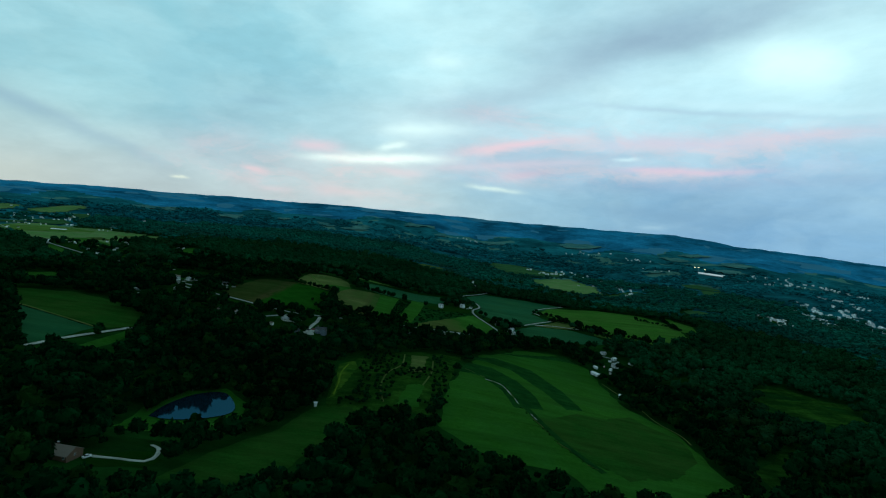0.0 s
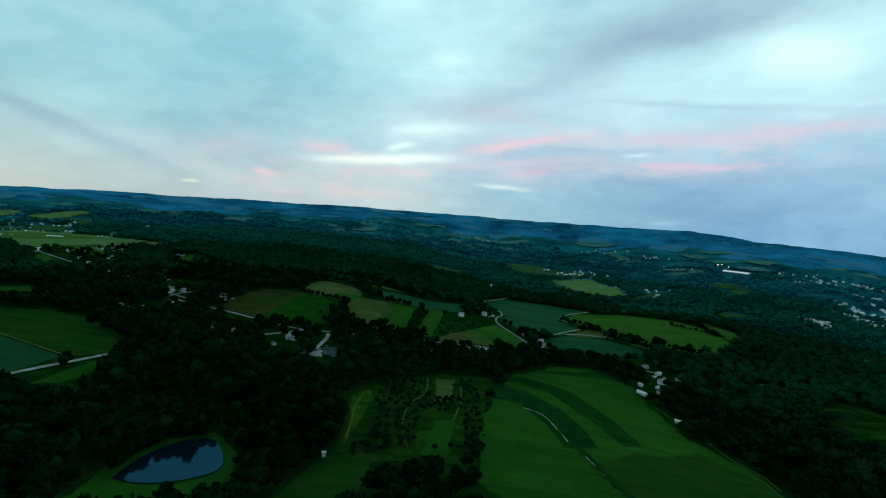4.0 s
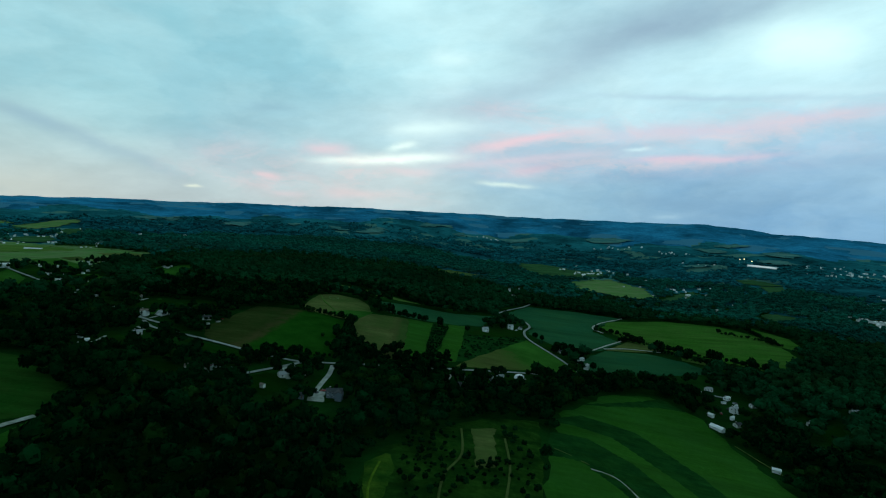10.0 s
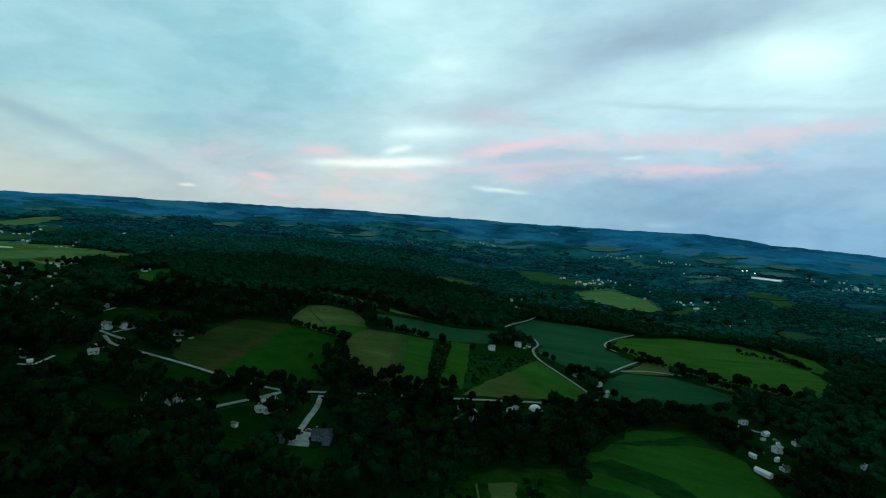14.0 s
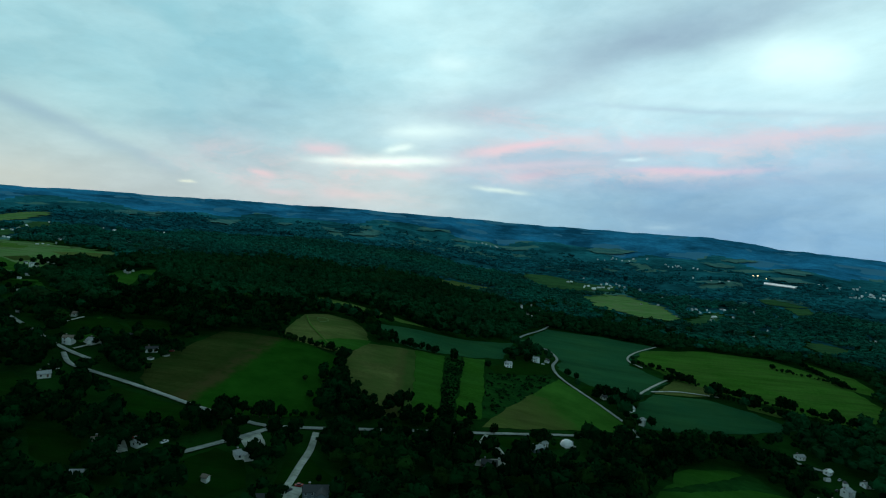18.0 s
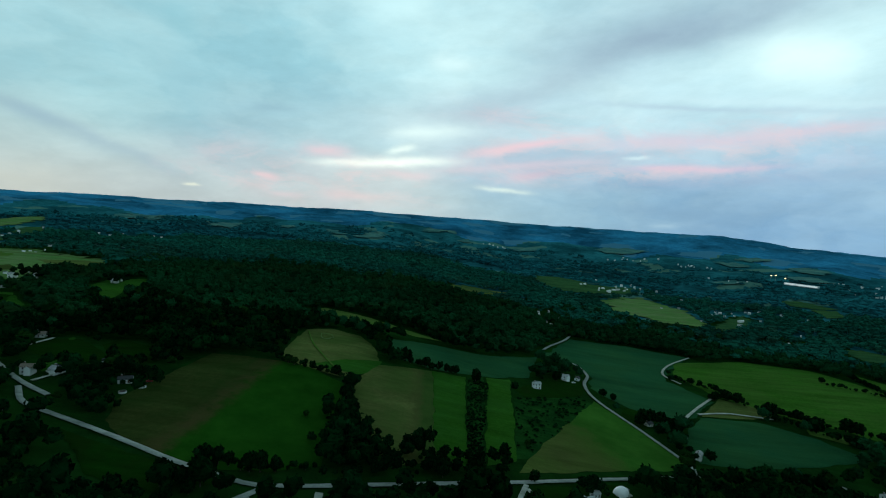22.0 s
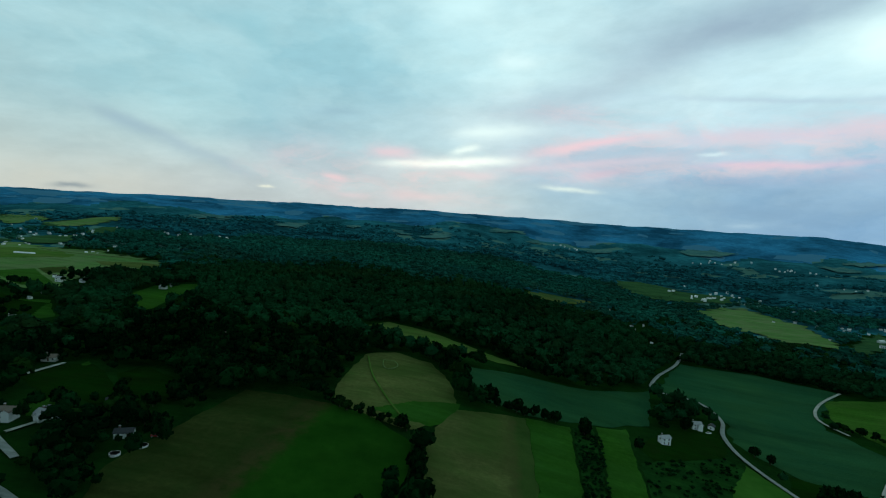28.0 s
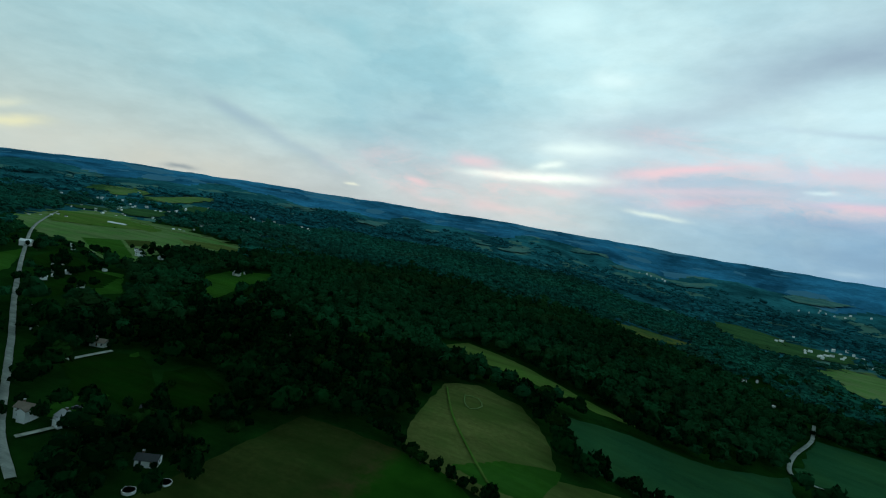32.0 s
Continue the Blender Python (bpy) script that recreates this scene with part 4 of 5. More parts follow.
lane("track", [[114, 402], [123, 392]], 0.7, stubble, "broken bare track along a hedge line")
lane("track", [[130, 373], [137, 368]], 0.7, stubble, "broken bare track along a hedge line")
lane("track", [[50, 566], [61, 558]], 0.7, stubble, "broken bare track along a hedge line")
lane("track", [[66, 552], [71, 548]], 0.7, stubble, "broken bare track along a hedge line")
lane("track", [[76, 540], [84, 533]], 0.7, stubble, "broken bare track along a hedge line")
lane("track", [[92, 522], [94, 514], [95, 507]], 0.7, stubble, "broken bare track along a hedge line")
lane("track", [[239, 663], [249, 614], [253, 576], [251, 525], [259, 492], [257, 465]], 1.4, stubble, "bare worn path along the foot of a hill")
lane("track", [[-1018, 1444], [-918, 1408], [-839, 1403], [-746, 1390], [-700, 1393]], 3, stubble, "pale farm lane along a plateau field")
lane("driveway", [[-360, 653], [-350, 656], [-352, 679]], 2.5, gravel, "pale gravel driveway to a house")
lane("driveway", [[-346, 720], [-333, 711]], 2.5, gravel, "pale gravel driveway to a house")
lane("driveway", [[-356, 759], [-352, 773]], 2.5, gravel, "pale gravel driveway to a house")

# the pond, sunk into its bank
bm = bmesh.new()
line = curve_through([*POND, POND[0]], 4.0)[:-1]
level = float(np.mean(ground_z(line[:, 0], line[:, 1]))) + 0.9
bm.faces.new([bm.verts.new((x, y, level)) for x, y in line])
if bm.faces[:][0].normal.z < 0:
    bmesh.ops.reverse_faces(bm, faces=bm.faces[:])
me = bpy.data.meshes.new("pond")
bm.to_mesh(me)
bm.free()
me.materials.append(water)
tagged(new("pond", me), "still dark pond reflecting the evening sky", "pond", kind="structure")
CLEAR.append((line, 3.0))

# ground kept free of trees so that village roads and yards stay in view
CLEAR.append((np.array([[-173, 281], [-161, 309], [-147, 310], [-132, 282], [-141, 272], [-163, 266]], float), 2.0))
CLEAR.append((np.array([[-973, 1254], [-816, 1108], [-748, 1054], [-635, 961], [-586, 899], [-674, 967], [-748, 1018], [-853, 1114]], float), 1.0))
CLEAR.append((np.array([[-306, 704], [-299, 703], [-281, 684], [-285, 673]], float), 1.0))
CLEAR.append((np.array([[-384, 676], [-375, 691], [-356, 689], [-340, 653], [-350, 639]], float), 1.0))
CLEAR.append((np.array([[-354, 725], [-361, 784], [-340, 765], [-316, 683], [-324, 672]], float), 1.0))
CLEAR.append((np.array([[-316, 781], [-299, 788], [-278, 744], [-291, 736]], float), 1.0))
CLEAR.append((np.array([[-251, 622], [-231, 644], [-214, 610], [-236, 595]], float), 1.0))
CLEAR.append((np.array([[-753, 1191], [-730, 1238], [-637, 1137], [-653, 1097]], float), 1.0))
CLEAR.append((np.array([[-395, 794], [-364, 803], [-337, 764], [-359, 751]], float), 1.0))
CLEAR.append((np.array([[-315, 785], [-294, 789], [-277, 758], [-288, 734]], float), 1.0))
# ---- buildings ----
HOUSES = []


def part(name, bm, m, parent, label=""):
    """Links a bmesh as one mesh under a thing or under a part."""
    me = bpy.data.meshes.new(name)
    bmesh.ops.recalc_face_normals(bm, faces=bm.faces[:])
    bm.to_mesh(me)
    bm.free()
    me.materials.append(m)
    ob = new(name, me)
    ob.parent = parent
    return tagged(ob, label)


def box(x0, y0, z0, x1, y1, z1, bevel=0.0):
    bm = bmesh.new()
    bmesh.ops.create_cube(bm, size=1)
    for v in bm.verts:
        v.co = ((x0 + x1) / 2 + v.co.x * (x1 - x0), (y0 + y1) / 2 + v.co.y * (y1 - y0), (z0 + z1) / 2 + v.co.z * (z1 - z0))
    if bevel:
        bmesh.ops.bevel(bm, geom=bm.edges[:], offset=bevel, segments=1, affect="EDGES")
    return bm


def gabled(length, width, eaves, ridge, foot=-1.2):
    """Walls with two gables; the ridge runs along x."""
    bm = bmesh.new()
    ends = []
    for x in (-length / 2, length / 2):
        ends.append([bm.verts.new((x, y, z)) for y, z in ((-width / 2, foot), (width / 2, foot), (width / 2, eaves), (0, ridge), (-width / 2, eaves))])
    a, b = ends
    bm.faces.new(a)
    bm.faces.new(b[::-1])
    for i in range(5):
        j = (i + 1) % 5
        bm.faces.new((a[i], b[i], b[j], a[j]))
    return bm


def roof_slab(length, width, eaves, ridge, side, over=0.45, thick=0.22):
    """One slope of a roof, with overhangs and thickness."""
    bm = bmesh.new()
    slope = (ridge - eaves) / (width / 2)
    y1 = width / 2 + over
    z1 = eaves - slope * over
    pts = ((0, ridge + 0.02), (side * y1, z1 + 0.02), (side * y1, z1 + thick), (0, ridge + thick))
    x = length / 2 + over
    a = [bm.verts.new((-x, y, z)) for y, z in pts]
    b = [bm.verts.new((x, y, z)) for y, z in pts]
    bm.faces.new(a)
    bm.faces.new(b[::-1])
    for i in range(4):
        j = (i + 1) % 4
        bm.faces.new((a[i], b[i], b[j], a[j]))
    return bm


def house(x, y, turn, length, width, walls, roof, label, storeys=1, wing=0.0, chimney=True, category="house", name="house", windows=True):
    """A gabled house with roof slopes, windows, door, chimney and, where asked, a wing across it."""
    length, width, wing = length * 0.66, width * 0.66, wing * 0.66
    HOUSES.append((x, y, length * 0.56 + (7.5 if x > 200 and y < 830 else 1.5)))
    base = tagged(new(name), label, category, "houses of the valley" if name == "house" else "")
    base.matrix_world = pose(x, y, float(ground_z(x, y)) + 0.5, 0, 0, turn)
    eaves = 2.5 * storeys + 0.1
    ridge = eaves + width * 0.27
    part("wall", gabled(length, width, eaves, ridge), walls, base)
    for side in (-1, 1):
        part("roof_slope", roof_slab(length, width, eaves, ridge, side), roof, base)
    if wing:
        bm = gabled(width * 0.5 + wing, width * 0.72, eaves, eaves + width * 0.2)
        for v in bm.verts:
            v.co = (-v.co.y + length * 0.22, v.co.x - width * 0.25 - wing / 2, v.co.z)
        part("wing_wall", bm, walls, base)
        for side in (-1, 1):
            bm = roof_slab(width * 0.5 + wing, width * 0.72, eaves, eaves + width * 0.2, side)
            for v in bm.verts:
                v.co = (-v.co.y + length * 0.22, v.co.x - width * 0.25 - wing / 2, v.co.z)
            part("wing_roof", bm, roof, base)
    if chimney:
        cx = -length * 0.28
        stack = part("chimney", box(cx - 0.45, 0.3, ridge - 1.2, cx + 0.45, 1.1, ridge + 1.0, 0.05), brick_red, base, "red brick chimney")
        part("chimney_cap", box(cx - 0.55, 0.2, ridge + 1.0, cx + 0.55, 1.2, ridge + 1.15), roof_grey, stack)
    if windows:
        n = max(2, int(length / 3.2))
        for side in (-1, 1):
            for s in range(storeys):
                for i in range(n):
                    if wing and side < 0 and abs(-length / 2 + (i + 0.5) * length / n - length * 0.22) < width * 0.45:
                        continue
                    cx, cz = -length / 2 + (i + 0.5) * length / n, 1.5 + 2.5 * s
                    yy = side * width / 2
                    if s == 0 and i == n // 2:
                        part("door", box(cx - 0.5, yy - 0.06, 0.0, cx + 0.5, yy + 0.06, 2.05), door_brown, base)
                        continue
                    w = part("window", box(cx - 0.62, yy - 0.05, cz - 0.75, cx + 0.62, yy + 0.05, cz + 0.75), frame_white, base)
                    part("pane", box(cx - 0.5, yy - 0.07, cz - 0.62, cx + 0.5, yy + 0.07, cz + 0.62), pane, w)
        for side in (-1, 1):
            xx = side * length / 2
            w = part("window", box(xx - 0.05, -0.6, eaves - 1.7, xx + 0.05, 0.6, eaves - 0.3), frame_white, base)
            part("pane", box(xx - 0.07, -0.48, eaves - 1.58, xx + 0.07, 0.48, eaves - 0.42), pane, w)
    return base


white_grey = "white-sided house with a grey shingle roof among trees"
house(-167, 627, 35, 13.7, 9.7, siding_cream, roof_grey, "cream-sided house with a grey roof beside a paved yard", 1, 4)
house(-118, 599, 8, 20.0, 10.7, siding_blue, roof_dark, "large blue-grey house with a dark roof and a wing", 2, 6)
house(-143, 589, 10, 9.5, 7.5, siding_blue, roof_dark, "grey garage with a dark roof beside a gravel yard", 1, 0, False, "garage", "garage")
house(-20, 672, -6, 15.7, 9.7, brick_red, roof_dark, "brick house with a dark roof at a looped driveway", 1, 4)
house(20, 715, 30, 13.7, 8.6, siding_blue, roof_grey, "grey-sided house with a grey roof near the road", 1, 3)
house(28, 727, 30, 8.4, 6.4, siding_white, roof_grey, "small grey-roofed garage near the road", 1, 0, False, "garage", "garage")
house(-241, 617, 15, 13.7, 8.6, siding_cream, roof_tan, "cream house with a tan roof under trees", 1, 3)
house(-223, 622, 70, 10.5, 7.5, siding_white, roof_grey, "white house with a pale grey roof among trees")
house(-232, 585, 10, 9.5, 6.4, siding_white, roof_grey, "small white outbuilding with a grey roof", 1, 0, False, "shed", "shed")
house(-175, 598, -20, 5.2, 4.3, siding_cream, roof_tan, "small tan garden shed on a lawn", 1, 0, False, "shed", "shed", False)
house(-300, 774, 22, 13.7, 8.6, siding_white, roof_dark, "white-sided ranch house with a dark roof")
house(-370, 774, 12, 12.6, 8.6, siding_white, roof_tan, "white house with a tan roof and a round drive", 2, 4)
house(-354, 781, -10, 13.7, 9.7, siding_white, roof_grey, "white house with a grey roof and pale patio", 1, 5)
house(-336, 808, 30, 7.3, 5.4, siding_white, roof_dark, "small white shed with a dark roof on a lawn", 1, 0, False, "shed", "shed", False)
house(-332, 696, 40, 11.5, 8.6, siding_cream, roof_grey, white_grey)
house(-431, 864, 15, 14.7, 9.7, siding_cream, roof_tan, "tan-roofed house at the edge of a lawn")
house(28, 935, 20, 11.5, 8.6, siding_white, roof_grey, "white farmhouse with a grey roof beside scrub", 2)
house(71, 991, 10, 12.6, 8.6, siding_white, roof_grey, "white farmhouse with a grey roof at a road bend", 2, 3)
house(88, 1001, 60, 9.5, 7.5, siding_white, roof_dark, "white cottage with a dark roof at a road bend")
house(146, 829, 55, 9.5, 7.5, siding_white, roof_grey, "white house with a pale roof beside the road", 2)
house(148, 865, 40, 12.6, 8.6, siding_white, roof_grey, white_grey)
house(127, 888, 30, 10.5, 7.5, siding_cream, roof_dark, "cream house with a dark roof hidden by trees")
house(242, 700, -62, 20.0, 8.6, siding_white, roof_white, "long white barn with a white metal roof", 1, 0, False, "barn", "barn", False)
house(252, 732, -62, 8.4, 5.4, siding_white, roof_white, "small white-roofed farm shed", 1, 0, False, "shed", "shed", False)
house(286, 750, 30, 12.6, 8.6, siding_white, roof_grey, "white farmhouse with a grey roof beside a barn", 2, 3)
house(270, 714, 20, 10.5, 8.6, siding_cream, roof_dark, "dark-roofed farmhouse beside a white barn", 1)
house(288, 809, 10, 11.5, 8.6, siding_white, roof_grey, white_grey)
house(297, 785, 30, 10.5, 7.5, siding_white, roof_white, "white house with a pale roof along a lane")
house(319, 769, 10, 12.6, 8.6, siding_white, roof_grey, white_grey)
house(248, 617, -30, 9.5, 5.4, siding_white, roof_white, "white livestock shed on a bare patch", 1, 0, False, "shed", "shed", False)
house(-183, 270, -10, 21, 16.0, door_brown, roof_tan, "house with a broad brown roof at a curved driveway", 1)
house(-80, 406, 10, 3.4, 2.8, siding_white, roof_white, "small white pump shed at the meadow's edge", 1, 0, False, "shed", "shed", False)
house(-685, 1142, 20, 15.7, 9.7, siding_white, roof_grey, "white farmhouse with a grey roof on open farmland", 2, 4)
house(-662, 1152, -30, 12.6, 7.5, siding_white, roof_grey, "white farm outbuilding on open farmland", 1, 0, False, "barn", "barn", False)
house(-553, 1163, 15, 13.7, 8.6, siding_cream, roof_grey, "cream house with a grey roof by a clearing", 1, 3)
house(-770, 1060, 35, 17.8, 11.8, siding_white, roof_white, "large white barn with a pale metal roof", 2, 0, False, "barn", "barn", False)
house(-952, 1350, 8, 54, 8.5, siding_white, roof_white, "long white poultry barn on open farmland", 1, 0, False, "barn", "barn", False)
house(356, 729, 20, 12.6, 8.6, siding_cream, roof_grey, "grey-roofed house among dark trees")
house(428, 764, 0, 12.6, 8.6, siding_white, roof_grey, white_grey)
house(-360, 984, 10, 11.5, 8.6, siding_cream, roof_tan, "tan-roofed house deep in the woods")
house(659, 1658, 20, 21.0, 10.7, siding_white, roof_white, "white farm building with a pale roof", 2, 0, False, "barn", "barn", False)
house(622, 1597, -20, 14.7, 9.7, siding_white, roof_grey, "white farmhouse near pale barns", 2)
house(127, 1380, 30, 8.6, 6.4, siding_cream, roof_dark, "cream house with a dark roof beside a wooded road")
house(158, 1362, 10, 8.6, 6.4, siding_cream, roof_dark, "cream house with a dark roof beside a wooded road")
house(129, 1600, 60, 8.6, 6.4, siding_cream, roof_dark, "cream house with a dark roof beside a wooded road")

# the white domed shelter by the road
dome = tagged(new("dome_shelter"), "white fabric dome shelter beside the road", "shelter")
dome.matrix_world = pose(49, 739, float(ground_z(49, 739)) + 0.4, 0, 0, 30)
HOUSES.append((49, 739, 15))
bm = bmesh.new()
bmesh.ops.create_uvsphere(bm, u_segments=20, v_segments=12, radius=1)
bmesh.ops.delete(bm, geom=[v for v in bm.verts if v.co.z < -0.05], context="VERTS")
for v in bm.verts:
    v.co = (v.co.x * 6, v.co.y * 4.6, max(v.co.z, 0) * 4.6 + (0 if v.co.z < 0.02 else 0.2))
part("fabric_shell", bm, roof_white, dome)
part("door", box(5.2, -1.3, -0.3, 6.1, 1.3, 2.6), roof_grey, dome, "grey door flap")
part("sill", box(-6.1, -4.5, -0.8, 6.1, 4.5, -0.02), gravel, dome, "pale gravel pad")

# round pools in the back yards
for px, py in ((-291, 756), (-284, 767)):
    pool = tagged(new("round_pool"), "round white-rimmed garden pool in a back yard", "pool")
    pool.matrix_world = pose(px, py, float(ground_z(px, py)) + 0.4)
    HOUSES.append((px, py, 7))
    bm = bmesh.new()
    bmesh.ops.create_cone(bm, cap_ends=False, segments=24, radius1=2.6, radius2=2.6, depth=1.4)
    inner = bmesh.ops.create_cone(bm, cap_ends=False, segments=24, radius1=2.35, radius2=2.35, depth=1.4)
    top = [e for e in bm.edges if e.is_boundary and e.verts[0].co.z > 0]
    bmesh.ops.bridge_loops(bm, edges=top)
    part("pool_wall", bm, frame_white, pool)
    bm = bmesh.new()
    bmesh.ops.create_circle(bm, cap_ends=True, segments=24, radius=2.36)
    for v in bm.verts:
        v.co.z = 0.5
    part("pool_water", bm, water, pool)

# far settlements: plain small houses
far_kinds = []
for walls, roof, size in ((siding_white, roof_grey, 12), (siding_white, roof_white, 14), (siding_white, roof_white, 11), (siding_white, roof_dark, 13)):
    far_kinds.append((walls, roof, size))
rng = random.Random(11)
proto = []


def settlement(cx, cy, ex, ey, count, turn=0.0):
    """Houses of a far village, scattered along an ellipse."""
    for _ in range(count):
        a, r = rng.uniform(0, math.tau), math.sqrt(rng.random())
        u, v = ex * r * math.cos(a), ey * r * math.sin(a)
        c, s = math.cos(radians(turn)), math.sin(radians(turn))
        x, y = cx + u * c - v * s, cy + u * s + v * c
        m = pose(x, y, float(ground_z(x, y)) + (1.2 if y < 2000 else 5.0), 0, 0, rng.uniform(0, 180)) @ Matrix.Scale((0.6 if y < 1700 else 0.78) * rng.uniform(0.75, 1.15), 4)
        k = rng.randrange(4)
        if len(proto) <= k or proto[k] is None:
            while len(proto) <= k:
                proto.append(None)
            walls, roof, size = far_kinds[k]
            h = house(x, y, 0, size, 8, walls, roof, ("white house with a grey roof in a far village", "white house with a pale roof in a far village",
                      "small white house with a pale roof in a far village", "white house with a dark roof in a far village")[k], 1 + k % 2, 0, False, windows=False)
            h.matrix_world = m
            proto[k] = h
            HOUSES.pop()
        else:
            copy_thing(proto[k], m).matrix_basis = m
        HOUSES.append((x, y, 6 if x < 0 and y < 1250 else 8 + math.hypot(x, y) / 170))


for vx, vy in ((-728, 1088), (-671, 1015), (-625, 980), (-599, 958), (-584, 941), (-612, 995), (-558, 961), (-520, 890), (-478, 861), (-1036, 1258), (-1048, 1280), (-1034, 1296),
               (-1026, 1316), (-1240, 1382), (-1215, 1477), (-1274, 1541), (-1196, 1518), (-1158, 1506), (-1130, 1522), (-900, 1430), (-905, 1483), (-685, 1184), (-709, 1092), (-657, 1022)):
    settlement(vx, vy, 8, 8, 1)
settlement(-980, 1560, 168, 56, 12, 30)
settlement(-1260, 1750, 280, 112, 18, 30)
settlement(784, 1764, 154, 84, 12, 0)
settlement(147, 1484, 21, 126, 6, 0)

for vx, vy in ((-715, 1163), (-700, 1192), (-757, 1104), (-656, 1004), (-614, 971), (-633, 1033), (-1112, 1461), (-1195, 1585), (-1230, 1603), (-1497, 1841), (-1466, 1786), (-1363, 1912), (-1336, 1855), (-900, 1443), (-875, 1430), (-1212, 1762), (-1216, 1720), (-1082, 2038), (-1018, 1984), (-987, 1956), (-792, 1557), (-769, 1567), (-788, 1572), (-567, 1180), (-554, 1180), (-1059, 1321), (-1192, 1487), (-1158, 1483), (-1299, 1717), (-561, 875)):
    settlement(vx, vy, 3, 3, 1)
for vx, vy in ((-367, 670), (-378, 680), (-356, 660), (-618, 1034), (-631, 1066), (-506, 780), (-496, 826), (-470, 815), (-497, 887), (-1094, 1500), (-1229, 1715), (-1231, 1788), (-1283, 1885), (-1324, 2027), (-1638, 2060), (-1283, 1698), (699, 1752), (712, 1799), (688, 2225), (645, 2147), (536, 1827), (673, 2102), (616, 1799), (752, 2051), (1165, 2803), (1176, 2758), (1132, 2574), (1145, 2527), (1178, 2519), (1411, 2257)):
    settlement(vx, vy, 3, 3, 1)
for vx, vy in ((1399, 2271), (1722, 2580), (1708, 2596), (2004, 2837), (1785, 2545), (1768, 2502), (567, 2542), (483, 2111), (570, 2299), (628, 2272), (596, 2113), (124, 1653), (132, 1360), (683, 2028), (636, 1750), (594, 1852), (556, 1641), (614, 1419), (938, 1487), (710, 1515), (284, 773), (297, 763), (274, 730), (605, 722)):
    settlement(vx, vy, 3, 3, 1)


TOWN = []


def street(x0, y0, x1, y1, count, wide):
    """Houses of the far town along both sides of a street."""
    along = math.atan2(y1 - y0, x1 - x0)
    for k in range(count):
        at = (k + rng.uniform(0.1, 0.9)) / count
        off = rng.choice((-1, 1)) * rng.uniform(0.4, 1.0) * wide
        x, y = x0 + (x1 - x0) * at - off * math.sin(along), y0 + (y1 - y0) * at + off * math.cos(along)
        TOWN.append((x, y, along + rng.choice((0, math.pi / 2)) + rng.uniform(-0.2, 0.2), rng.uniform(0.75, 1.25)))
        HOUSES.append((x, y, 4 + math.hypot(x, y) / 240))


def hamlet(cx, cy, ex, ey, count):
    """Scattered far houses about a place."""
    for _ in range(count):
        a, r = rng.uniform(0, math.tau), math.sqrt(rng.random())
        x, y = cx + ex * r * math.cos(a), cy + ey * r * math.sin(a)
        TOWN.append((x, y, rng.uniform(0, math.pi), rng.uniform(0.75, 1.2)))
        HOUSES.append((x, y, 8 + math.hypot(x, y) / 170))


street(935, 1423, 909, 1252, 16, 14)
street(937, 1387, 967, 1340, 12, 12)
street(1149, 1616, 1102, 1322, 34, 20)
street(1231, 1629, 1250, 1454, 26, 20)
street(1326, 1815, 1229, 1542, 18, 16)
street(1586, 2044, 1527, 1745, 34, 22)
street(1434, 1780, 1195, 1312, 34, 22)
street(1444, 2231, 1777, 2470, 10, 20)
street(1952, 2523, 2007, 2306, 18, 24)
street(1368, 1646, 1200, 1261, 30, 22)
hamlet(1750, 2506, 224, 154, 26)
hamlet(560, 2310, 168, 126, 12)
hamlet(1090, 3570, 160, 60, 9)
hamlet(1360, 3354, 140, 60, 9)
hamlet(1800, 2780, 190, 90, 20)
hamlet(264, 3757, 120, 50, 6)
hamlet(-1047, 2022, 120, 40, 9)
hamlet(502, 2188, 80, 50, 8)
town_v, town_f, town_m = [], [], []
for x, y, a, size in TOWN:
    base = float(ground_z(x, y)) + (1.0 if y < 2000 else 3.5)
    long, half, eaves, top = 4.0 * size, 2.6 * size, 2.9 * size, 4.4 * size
    n = len(town_v)
    for u in (-long, long):
        for v, w in ((-half, -4.0), (half, -4.0), (half, eaves), (0.0, top), (-half, eaves)):
            town_v.append((x + u * math.cos(a) - v * math.sin(a), y + u * math.sin(a) + v * math.cos(a), base + w))
    kind = rng.choice((1, 1, 2))
    for face, m in (((4, 3, 2, 1, 0), 0), ((5, 6, 7, 8, 9), 0), ((1, 2, 7, 6), 0), ((0, 5, 9, 4), 0), ((2, 3, 8, 7), kind), ((3, 4, 9, 8), kind)):
        town_f.append([n + i for i in face])
        town_m.append(m)
me = bpy.data.meshes.new("far_town")
me.from_pydata(town_v, [], town_f)
for m in (siding_white, roof_white, roof_grey):
    me.materials.append(m)
me.polygons.foreach_set("material_index", town_m)
me.update()
tagged(new("far_town", me), "pale houses of a far town among trees", "town", kind="stuff")

# the lit works far to the right
works = tagged(new("factory"), "long white factory building lit at dusk", "factory")
works.matrix_world = pose(1341, 2436, float(ground_z(1341, 2436)) + 4, 0, 0, -52)
part("wall", box(-58, -9, -3, 58, 9, 5.5, 0.3), siding_white, works)
part("roof", box(-59, -10, 5.5, 59, 10, 6.3, 0.2), roof_white, works)
HOUSES.append((1341, 2436, 74))
glow = bpy.data.materials.new("lamp_glow")
glow.use_nodes = True
lit = glow.node_tree.nodes["Principled BSDF"]
lit.inputs["Emission Color"].default_value = (1.0, 0.74, 0.36, 1)
lit.inputs["Emission Strength"].default_value = 2.6
# glow of a band added over the wall, for its lamplit brightness
wall_glow = glow.copy()
wall_glow.name = "lit_wall_glow"
lit = wall_glow.node_tree.nodes["Principled BSDF"]
